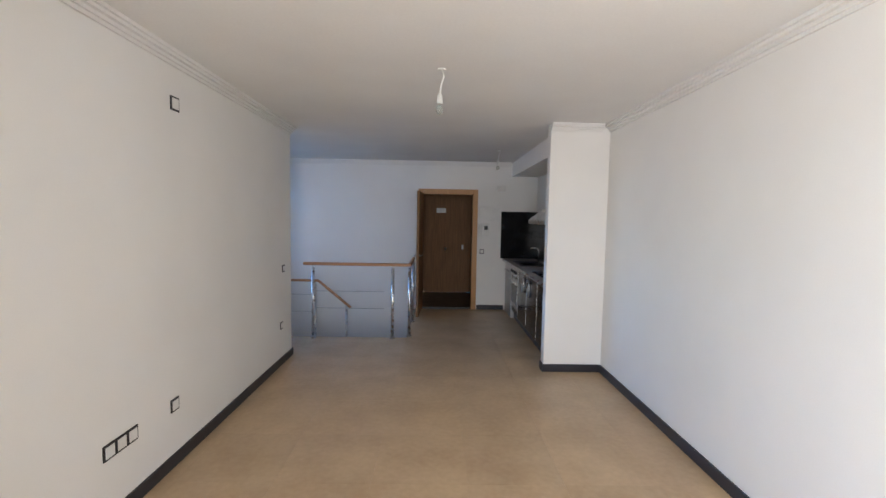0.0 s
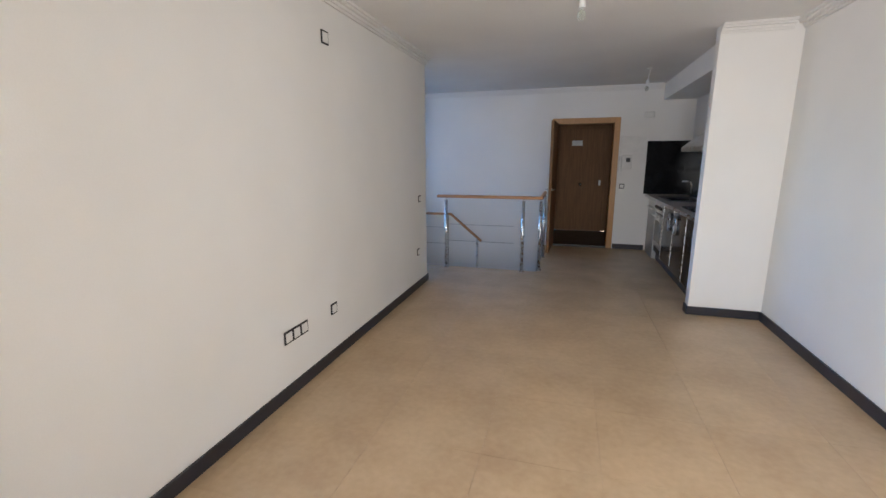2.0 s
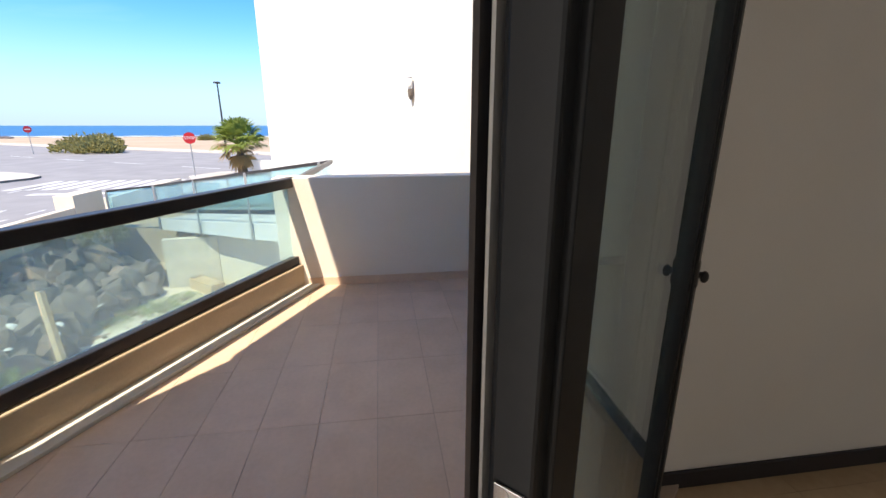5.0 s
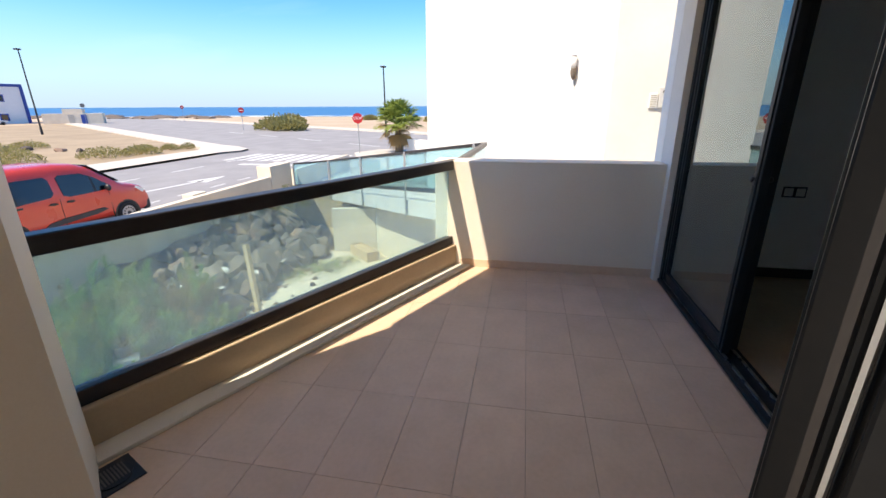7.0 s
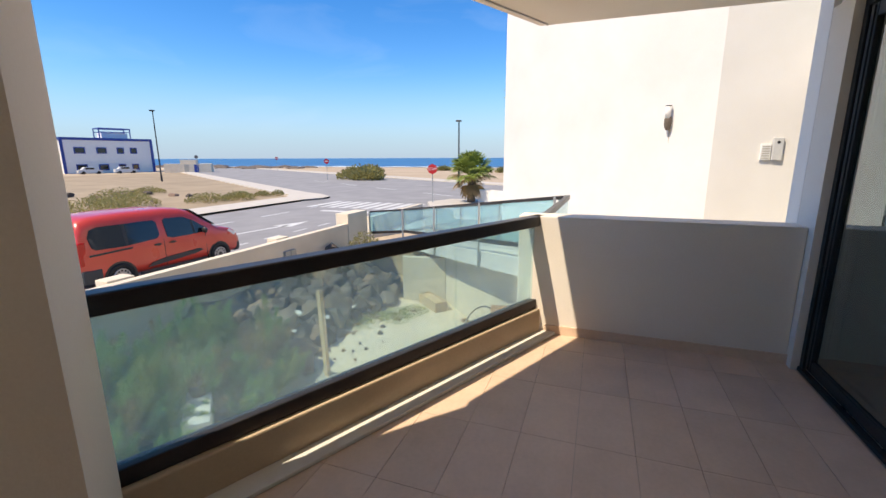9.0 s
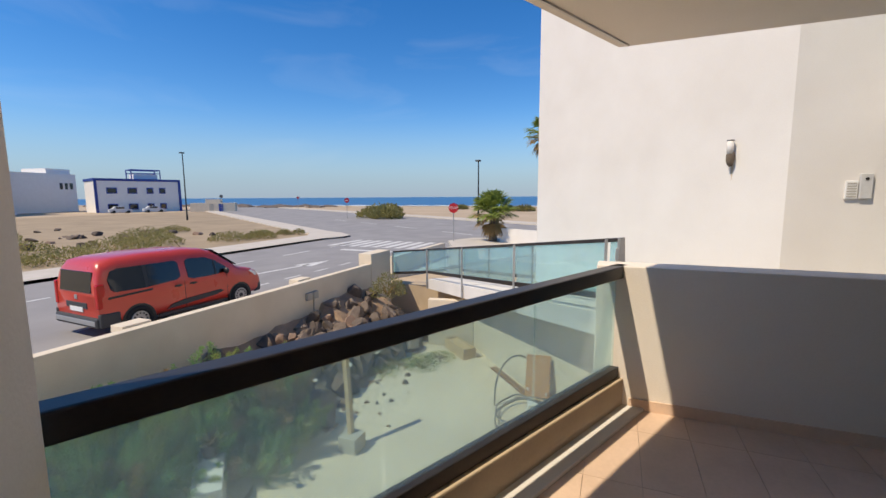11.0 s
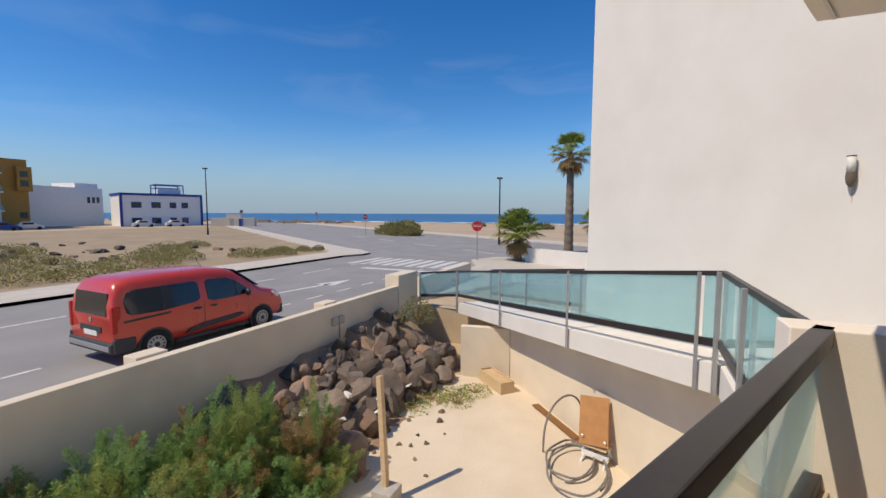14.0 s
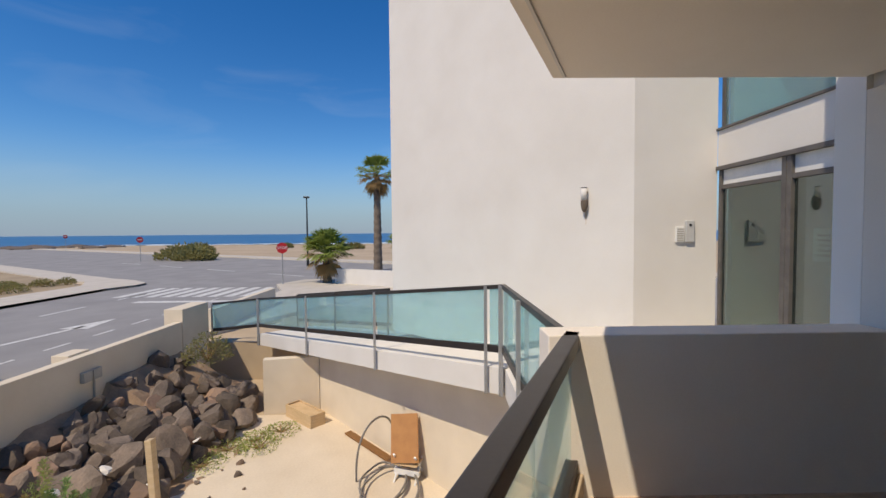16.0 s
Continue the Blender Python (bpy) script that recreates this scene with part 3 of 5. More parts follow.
# kitchen
KX = 2.94
y0 = 3.952
for i in range(3):
    cb = thing("kitchen_cabinet", "black gloss base cabinet with an oval chrome handle", "cabinet", Matrix.Translation((KX, y0 + 0.60 * i, 0)), "kitchen base units")
    part("body", box(0.02, 0, 0.1, 0.54, 0.596, 0.86), BLACKG, cb)
    part("plinth", box(0.06, 0, -0.036, 0.5, 0.596, 0.099), NAVY, cb)
    dr = part("door", box(-0.0, 0.004, 0.1, 0.019, 0.592, 0.855, 0.003), BLACKG, cb)
    hy = 0.42 if i % 2 else 0.16
    part("handle", pipe([(-0.018, hy + 0.055 * math.cos(a), 0.68 + 0.11 * math.sin(a)) for a in [k * math.tau / 20 for k in range(21)]], 0.011), STEEL, dr, "oval chrome ring handle", True)
    part("edge_strip", box(-0.004, 0.592, 0.1, 0.02, 0.597, 0.855), STEEL, cb)
ov = thing("built_in_oven", "steel and black built-in oven under the worktop", "oven", Matrix.Translation((KX, y0 + 1.80, 0)))
part("body", box(0.02, 0, 0.1, 0.54, 0.596, 0.86), BLACKP, ov)
part("plinth", box(0.06, 0, -0.036, 0.5, 0.596, 0.099), NAVY, ov)
od = part("oven_door", box(-0.005, 0.01, 0.2, 0.019, 0.585, 0.68, 0.004), STEEL, ov)
part("oven_window", box(-0.008, 0.08, 0.28, -0.004, 0.52, 0.58), BLACKG, od)
part("bar_handle", rod((-0.045, 0.05, 0.65), (-0.045, 0.55, 0.65), 0.01), STEEL, od)
part("control_panel", box(-0.006, 0.01, 0.70, 0.019, 0.585, 0.85, 0.004), STEEL, ov)
for k in range(4):
    part("knob", rod((-0.03, 0.1 + 0.13 * k, 0.775), (-0.006, 0.1 + 0.13 * k, 0.775), 0.022), BLACKP, ov)
wm = thing("dishwasher", "white and grey dishwasher under the worktop", "dishwasher", Matrix.Translation((KX, y0 + 2.40, 0)))
part("body", box(0.0, 0, -0.036, 0.54, 0.596, 0.86, 0.004), RIM, wm)
part("control_panel", box(-0.006, 0.01, 0.74, 0.0, 0.585, 0.855), PLASTIC, wm)
part("handle", rod((-0.03, 0.1, 0.72), (-0.03, 0.5, 0.72), 0.01), STEEL, wm)
wt = thing("worktop", "speckled grey kitchen worktop with hob and sink", "worktop", Matrix.Translation((0, 0, 0.862)))
part("top", box(2.88, y0, 0, 3.484, 6.985, 0.04, 0.004), COUNTER, wt)
part("front_edge", box(2.876, y0, 0.001, 2.8795, 6.985, 0.038), STEEL, wt)
hb = thing("hob", "black glass cooking hob in the worktop", "hob", Matrix.Translation((2.97, 4.45, 0.903)))
part("plate", box(0, 0, 0, 0.42, 0.56, 0.008, 0.002), BLACKG, hb)
for a, c in ((0.11, 0.14), (0.31, 0.14), (0.11, 0.42), (0.31, 0.42)):
    part("ring", rod((a, c, 0.008), (a, c, 0.0095), 0.08, n=20), BLACKP, hb)
sk = thing("kitchen_sink", "dark sink with a chrome tap in the worktop", "sink", Matrix.Translation((2.97, 5.7, 0.903)))
part("rim", box(0, 0, 0, 0.42, 0.75, 0.008, 0.003), BLACKP, sk)
part("basin", box(0.05, 0.08, 0.008, 0.37, 0.45, 0.01), BLACKG, sk)
part("tap", pipe([(0.38, 0.5, 0.0), (0.38, 0.5, 0.2), (0.35, 0.5, 0.25), (0.25, 0.5, 0.24)], 0.012), STEEL, sk, "", True)
setting("trim_splashback_north", box(2.845, 6.972, 0.903, 3.47, 6.988, 1.74), BLACKG, "black glass splashback", "splashback")
setting("trim_splashback_east", box(3.471, 3.952, 0.903, 3.484, 6.988, 1.74), BLACKG, "black glass splashback", "splashback")
hd = thing("cooker_hood", "brushed steel chimney cooker hood on the kitchen wall", "cooker hood", Matrix.Translation((3.47, 4.75, 0)))
b = bmesh.new()
lo4 = [b.verts.new(v) for v in ((-0.52, -0.45, 1.60), (0, -0.45, 1.60), (0, 0.45, 1.60), (-0.52, 0.45, 1.60))]
hi4 = [b.verts.new(v) for v in ((-0.26, -0.15, 1.86), (0, -0.15, 1.86), (0, 0.15, 1.86), (-0.26, 0.15, 1.86))]
b.faces.new(hi4)
b.faces.new(lo4[::-1])
for k in range(4):
    b.faces.new((lo4[k], lo4[(k + 1) % 4], hi4[(k + 1) % 4], hi4[k]))
part("canopy", b, STEEL, hd)
part("skirt", box(-0.52, -0.45, 1.55, 0, 0.45, 1.599, 0.003), STEEL, hd)
part("chimney", box(-0.25, -0.14, 1.861, 0, 0.14, 2.355), STEEL, hd)
part("filter", box(-0.48, -0.4, 1.545, -0.04, 0.4, 1.5495), RIM, hd)

# floor drain and terrace clutter
dn = thing("floor_drain", "square dark metal floor drain in the terrace tiles", "drain", Matrix.Translation((0.03, -2.83, 0.001)) @ Matrix.Rotation(radians(-24), 4, "Z"))
part("plate", box(0, 0, 0, 0.19, 0.19, 0.006, 0.002), BRONZE, dn)
part("ring", rod((0.095, 0.095, 0.006), (0.095, 0.095, 0.012), 0.075, n=20), BLACKP, dn)
for k in range(9):
    part("slat", box(0.04 + k * 0.0125, 0.045, 0.012, 0.046 + k * 0.0125, 0.145, 0.016), GREYRAIL, dn)


# ---- neighbouring house and ramp ----
nb = thing("neighbour_house", "tall cream rendered house with glazed terrace doors", "house")
NE, NF, NW = (-9.35, -3.53), (-5.91, 0.054), (-5.91, 1.165)
part("wall", prism([NE, NF, NW, (-7.5, 1.35), (-12.5, 1.35), (-12.0, -1.5)], -0.5, 9.0), CREAMW, nb)
part("spandrel", box(-5.909, 1.17, 2.42, -2.99, 1.37, 2.89), CREAMW, nb)
part("plinth", box(-5.909, 1.17, -0.3, -2.99, 1.37, 0.02), CREAMW, nb)
part("pier", box(-3.70, 1.17, 0.02, -2.99, 1.37, 2.42), CREAMW, nb)
part("top_wall", box(-5.909, 1.21, 5.2, -2.99, 1.37, 7.0), CREAMW, nb)
part("sill", box(-5.93, 1.14, 2.892, -2.99, 1.37, 2.918), GREYRAIL, nb)
part("head_profile", box(-5.908, 1.14, 2.37, -3.70, 1.21, 2.418), GREYRAIL, nb)
wd = part("terrace_window", box(-5.90, 1.18, 0.02, -5.85, 1.26, 2.369, 0.004), GREYRAIL, nb)
for x in (-4.85, -4.78, -3.78):
    part("mullion", box(x, 1.17, 0.02, x + 0.062, 1.25, 2.369, 0.004), GREYRAIL, wd)
for z in (0.02, 2.12):
    part("transom", box(-5.85, 1.18, z, -3.72, 1.24, z + 0.055, 0.004), GREYRAIL, wd)
part("blind_box", box(-5.85, 1.21, 2.176, -3.72, 1.23, 2.369), PLASTIC, wd)
for x0, x1 in ((-5.85, -4.85), (-4.715, -3.78)):
    part("pane", box(x0, 1.21, 0.08, x1, 1.22, 2.12), MGLASS, wd)
up = part("upper_window", box(-5.90, 1.21, 2.92, -5.85, 1.27, 5.2), GREYRAIL, nb)
part("pane", box(-5.85, 1.23, 2.92, -3.0, 1.24, 5.2), TEAL, up)
b = box(-5.909, 4.0, -0.3, -2.99, 4.1, 7.0)
box(-5.909, 1.38, 2.6, -2.99, 3.99, 2.75, bm=b)
box(-5.909, 1.38, -0.3, -2.99, 3.99, -0.02, bm=b)
box(-6.0, 1.38, -0.3, -5.91, 3.99, 7.0, bm=b)
box(-5.909, 1.38, 7.0, -2.99, 4.1, 7.1, bm=b)
part("room_shell", b, WHITE, nb)
nt = thing("window_notice", "white notice sheet taped inside the window", "notice", Matrix.Translation((-4.50, 1.226, 1.26)))
part("sheet", box(0, 0, 0, 0.42, 0.003, 0.33), PLASTIC, nt)
for k in range(5):
    part("text_line", box(0.05, -0.003, 0.05 + k * 0.05, 0.38 - 0.05 * (k % 2), -0.0005, 0.07 + k * 0.05), PIPE, nt)
wlm = along(NE, NF, 1.99) @ Matrix.Translation((4.30, -0.002, 0))
wl = thing("wall_lamp", "tapered steel wall lamp with rust streaks on the facade", "wall lamp", wlm)
part("shade", rod((0, -0.07, 0.03), (0.0, -0.07, 0.2), 0.038, 0.042, 16), CREAMW, wl, "cream glass tube", True)
part("bracket", ball((0, -0.055, -0.02), 0.06, 0.8, 1.0, 2.0), BARK, wl, "brown rusted half shell", True)
part("reflector_rim", rod((0, -0.07, 0.2), (0, -0.07, 0.212), 0.044, 0.044, 16), BRONZE, wl)
b = bmesh.new()
for k, (dx, w, hgt) in enumerate(((0.0, 0.010, 0.22), (0.014, 0.006, 0.12), (-0.013, 0.007, 0.15))):
    v = [b.verts.new(p) for p in ((dx - w, -0.001, -0.10), (dx + w, -0.001, -0.10), (dx + w * 0.3, -0.001, -0.10 - hgt), (dx - w * 0.3, -0.001, -0.10 - hgt))]
    b.faces.new(v)
part("rust_streak", b, CURB, wl, "pale rust streak")
RIM2 = mat("light_grey_plastic", (0.55, 0.54, 0.52), rough=0.5)
ic = thing("intercom_panel", "two grey intercom panels on the cream wall", "intercom", Matrix.Translation((-5.908, 0.585, 1.42)) @ Matrix.Rotation(radians(90), 4, "Z"))
part("keypad", box(0.02, -0.03, 0, 0.135, 0, 0.21, 0.006), PLASTIC, ic)
for k in range(6):
    part("button", box(0.035, -0.034, 0.02 + 0.03 * k, 0.12, -0.03, 0.035 + 0.03 * k), CONC, ic)
part("camera_unit", box(0.145, -0.04, 0.0, 0.265, 0, 0.29, 0.01), RIM2, ic)
part("lens", rod((0.205, -0.045, 0.23), (0.205, -0.04, 0.23), 0.018), BLACKP, ic)

# entry ramp with its glass rail
E0, E1 = Vector((-5.48, -1.76, -0.12)), Vector((-12.87, -7.85, -1.36))
rd = (E1 - E0)
nrm = Vector((-rd.y, rd.x, 0)).normalized() * -1
rp = thing("entry_ramp", "pale rendered entry ramp with teal glass railings", "ramp")
b = bmesh.new()
W = 1.7
vs = [b.verts.new(p) for p in (E0, E1, E1 + nrm * W, E0 + nrm * W)]
vl = [b.verts.new(p - Vector((0, 0, 0.34))) for p in (E0, E1, E1 + nrm * W, E0 + nrm * W)]
b.faces.new(vs)
b.faces.new(vl[::-1])
for k in range(4):
    b.faces.new((vs[k], vl[k], vl[(k + 1) % 4], vs[(k + 1) % 4]))
part("deck", b, CREAMW, rp)
part("landing", prism([(-5.46, -1.745), (-2.81, -1.78), (-2.81, 1.16), (-5.90, 1.16), (-5.92, 0.0), (-6.6, -0.7)], -0.47, -0.122), CREAMW, rp)
b = bmesh.new()
SA, SB = Vector((-10.9, -5.55, 0)), Vector((-5.0, -0.30, 0))
back = Vector((-0.13, 0.15, 0))
q = [b.verts.new(p) for p in (SA + Vector((0, 0, YARDZ - 0.1)), SB + Vector((0, 0, YARDZ - 0.1)), SB + Vector((0, 0, -0.48)), SA + Vector((0, 0, -1.36)))]
q2 = [b.verts.new(v.co + back) for v in q]
b.faces.new(q)
b.faces.new(q2[::-1])
for k in range(4):
    b.faces.new((q[k], q2[k], q2[(k + 1) % 4], q[(k + 1) % 4]))
part("support_wall", b, SAND_R, rp)
part("side_wall", prism([(-10.62, -6.85), (-10.88, -5.56), (-11.1, -5.56), (-10.85, -6.9)], YARDZ - 0.1, -1.50), SAND_R, rp)


def ramp_rail(p, q, posts, parent, inner=False):
    p, q = Vector(p), Vector(q)
    d = q - p
    L = Vector((d.x, d.y, 0)).length
    side = Vector((-d.y, d.x, 0)).normalized() * 0.02

    def slab(name, s0, s1, z0, z1, t, material):
        b = bmesh.new()
        for s in (s0, s1):
            for zz in (z0, z1):
                for k in (-1, 1):
                    b.verts.new(p + d * s + side * (k * t / 0.04) + Vector((0, 0, zz)))
        v = b.verts
        v.ensure_lookup_table()
        for f in ((0, 1, 3, 2), (4, 5, 7, 6), (0, 1, 5, 4), (2, 3, 7, 6), (0, 2, 6, 4), (1, 3, 7, 5)):
            b.faces.new([v[i] for i in f])
        return part(name, b, material, parent)

    slab("top_rail", 0, 1, 1.0, 1.055, 0.05, BRONZE)
    slab("bottom_rail", 0, 1, 0.20, 0.29, 0.05, BRONZE)
    for s0, s1 in zip(posts, posts[1:]):
        slab("pane", s0 + 0.004, s1 - 0.004, 0.2, 1.01, 0.012, TEAL).visible_shadow = False
    for s in posts:
        c = p + d * s + side * 2.2
        part("post", box(c.x - 0.02, c.y - 0.02, c.z - 0.34, c.x + 0.02, c.y + 0.02, c.z + 1.04, 0.004), RIM if not inner else BRONZE, parent)


ramp_rail(E0, E1, (0.0, 0.028, 0.3125, 0.628, 1.0), rp)
ramp_rail(E1, (-13.05, -9.30, -1.52), (0.0, 1.0), rp)
ramp_rail((-2.90, -1.80, -0.08), E0, (0.0, 0.5, 1.0), rp)
ramp_rail(E0 + rd * 0.46 + nrm * 1.2, E1 + nrm * 1.2, (0.0, 0.5, 1.0), rp, True)

# ---- street wall ----
sw = setting("wall_street", box(-11.7, -9.62, YARDZ - 0.2, 8, -9.42, -0.75, 0.01), SAND_R, "sandy rendered street wall with peeling base", "wall")
setting("wall_street_pier", box(-13.0, -9.9, YARDZ - 0.2, -11.71, -9.40, -0.42, 0.01), SAND_R, "sandy rendered pier at the end of the street wall", "wall")
for i, x in enumerate((-4.5, -8.9)):
    setting("wall_street_buttress_%d" % (i + 1), box(x, -9.95, ROAD, x + 0.5, -9.621, -0.71, 0.01), SAND_R, "low rendered buttress", "wall")
setting("wall_street_end", box(-19.5, -10.1, -2.0, -14.2, -9.85, -0.85, 0.01), SAND_R, "low sandy garden wall", "wall")
setting("wall_white_low", prism([(-27.2, -9.0), (-24.0, -3.6), (-24.2, -3.5), (-27.4, -8.9)], -2, -0.62), CREAMW, "low white garden wall", "wall")
b = bmesh.new()
pr = random.Random(4)
lo_, hi_ = [], []
for k in range(41):
    x = -10.8 + 6.6 * k / 40
    lo_.append(b.verts.new((x, -9.416, -2.4)))
    hi_.append(b.verts.new((x, -9.416, -1.62 - 0.05 * (x + 10.8) + 0.16 * noise.noise(Vector((x * 1.3, 0, 7))) + pr.uniform(-0.04, 0.04))))
for k in range(40):
    b.faces.new((lo_[k], lo_[k + 1], hi_[k + 1], hi_[k]))
setting("wall_street_peeling", b, EARTH, "bare brown patch where the render has peeled", "wall")
jb = thing("meter_cabinet", "two weathered plastic meter boxes on the street wall", "meter box", Matrix.Translation((-8.6, -9.42, -1.25)))
part("box", box(0, 0, 0, 0.2, 0.09, 0.2, 0.008), CONC, jb)
part("box", box(-0.24, 0, 0, -0.03, 0.09, 0.2, 0.008), CONC, jb)
part("conduit", rod((-0.1, 0.03, 0), (-0.1, 0.03, -0.75), 0.02), CONC, jb)

# ---- ground, street, sea ----
b = bmesh.new()
G = ROAD - 0.03
far = 4600
xs, ys = [-132, -13.2, 30, far], [-far, -9.5, 12, far]
vv = {}
for i, x in enumerate(xs):
    for j, y in enumerate(ys):
        vv[i, j] = b.verts.new((x, y, G))
for i in range(3):
    for j in range(3):
        if (i, j) != (1, 1):
            b.faces.new((vv[i, j], vv[i + 1, j], vv[i + 1, j + 1], vv[i, j + 1]))
hole = [vv[1, 1], vv[2, 1], vv[2, 2], vv[1, 2]]
pit = [b.verts.new((v.co.x, v.co.y, YARDZ)) for v in hole]
for k in range(4):
    b.faces.new((hole[k], hole[(k + 1) % 4], pit[(k + 1) % 4], pit[k]))
b.faces.new(pit)
setting("ground", b, DIRT, "dry sandy ground", "ground")
setting("ground_yard", prism([(-10.6, -9.41), (5, -9.41), (5, -2.0), (-10.6, -2.0)], YARDZ - 0.3, YARDZ + 0.006), YARD, "dusty pale concrete yard", "yard")
b = bmesh.new()
n = 60
for i in range(n):
    ya = -far + 2 * far * i / n
    yb = -far + 2 * far * (i + 1) / n
    b.faces.new([b.verts.new(p) for p in ((-4700, ya, -2.4), (-131, ya, -2.4), (-131, yb, -2.4), (-4700, yb, -2.4))])
setting("water", b, SEA, "deep blue sea", "sea")
b = bmesh.new()
for k in range(90):
    y = -190 + 3.6 * k
    w = random.uniform(2, 9)
    box(-135 - random.uniform(0, 5), y * 0.6, -3.0, -132.5, y * 0.6 + w, -1.75 + random.uniform(0, 0.3), bm=b)
tagged(part("surf_line", b, FOAM), "white surf breaking along the beach", "surf", kind="stuff")
b = bmesh.new()
for k in range(60):
    x, y = -118 + random.uniform(-12, 12), random.uniform(-230, -90)
    s = random.uniform(0.5, 1.6)
    bmesh.ops.create_icosphere(b, subdivisions=1, radius=s, matrix=Matrix.Translation((x, y, G)) @ Matrix.Diagonal((2.6, 2.6, 0.6, 1)))
tagged(part("shore_rocks", b, ROCK), "low dark rocks along the shore", "rocks", kind="stuff")

RZ = ROAD
setting("road", box(-34, -22.0, RZ - 0.2, 60, -11.0, RZ), ASPH, "grey asphalt street", "road")
CD = Vector((0.55, 0.835)).normalized()
CN = Vector((CD.y, -CD.x))
cc = CN * -22.0
pts = [cc + CD * a + CN * s for a, s in ((-190, -10.5), (-190, 9.5), (40, 10.5), (40, -11.5))]
setting("road_cross", prism([tuple(p) for p in pts], RZ - 0.25, RZ - 0.004), ASPH, "grey asphalt cross street", "road")
setting("ground_lot", prism([(60, -24.6), (-27.2, -24.8), (-31, -29.5), tuple(Vector((-31, -29.5)) - Vector((0.55, 0.835)) * 75), (60, -95)], RZ - 0.2, RZ + 0.03), LOT, "stony brown vacant lot", "ground")
corner = [(60, -22.0), (-25.5, -22.0), (-27.2, -21.4), (-28.4, -21.6), (-30.2, -23.6), (-31.4, -26.0)]
farp = [tuple(cc + CD * -180 + CN * 9.4), tuple(cc + CD * -180 + CN * 11.6)]
inner = [(-31.0, -29.5), (-29.2, -26.2), (-27.0, -24.7), (60, -24.7)]
pv = setting("pavement_lot", prism(corner + farp + inner, RZ - 0.2, RZ + 0.13), PAVE, "pale paved footpath round the vacant lot", "pavement")
b = bmesh.new()
for p, q in zip(corner, corner[1:] + farp[:1]):
    d = (Vector(q) - Vector(p))
    nn = Vector((-d.y, d.x)).normalized() * -0.16
    if d.length:
        prism([p, q, tuple(Vector(q) - nn), tuple(Vector(p) - nn)], RZ - 0.1, RZ + 0.125, bm=b)
setting("trim_kerb", b, KERB, "dark lava stone kerb", "kerb")
setting("pavement_near", prism([(60, -11.0), (60, -9.63), (-13.9, -9.9), (-20, -7), (-27, -3), (-30, -6), (-29.5, -11.6), (-27, -12.6), (-24, -11.2)], RZ - 0.2, RZ + 0.12), PAVE, "pale paved footpath", "pavement")
pts = [cc + CD * a + CN * s for a, s in ((-180, -13.2), (-180, -10.6), (40, -11.6), (40, -14.2))]
setting("pavement_beach", prism([tuple(p) for p in pts], RZ - 0.2, RZ + 0.12), PAVE, "pale footpath along the beach", "pavement")

PZ = RZ + 0.004


def paint(pts, label):
    o = part("road_marking", prism(pts, PZ - 0.002, PZ), RPAINT)
    tagged(o, label, "road marking", "road markings")


def strip(x0, x1, y, w=0.12, label="white dashed lane line on the asphalt"):
    paint([(x0, y - w / 2), (x1, y - w / 2), (x1, y + w / 2), (x0, y + w / 2)], label)


for k in range(9):
    y = -12.7 - 0.82 * k
    strip(-26.4, -22.6, y, 0.46, "white zebra crossing bar")
paint([(-21.3, -17.2), (-20.8, -17.2), (-20.8, -12.6), (-21.3, -12.6)], "white stop line before the crossing")
for k in range(-4, 11):
    strip(-3.6 - 1.75 * k - 0.9, -3.6 - 1.75 * k, -13.7, 0.1)
for k in range(-3, 5):
    strip(-5.0 - 4.2 * k - 2.2, -5.0 - 4.2 * k, -18.6, 0.12)
paint([(-12.6, -15.72), (-15.6, -15.28), (-15.6, -15.1), (-12.6, -15.55)], "white arrow shaft on the asphalt")
paint([(-15.2, -15.75), (-15.2, -14.75), (-17.0, -15.1)], "white arrow head on the asphalt")
strip(-13.0, -8.5, -16.3, 0.1)
for k in range(7):
    c = cc + CN * 1.5 + CD * (-4 - 9 * k)
    a, q = CD * 2.2, CN * 0.08
    paint([tuple(c - a - q), tuple(c + a - q), tuple(c + a + q), tuple(c - a + q)], "white dashed lane line on the asphalt")


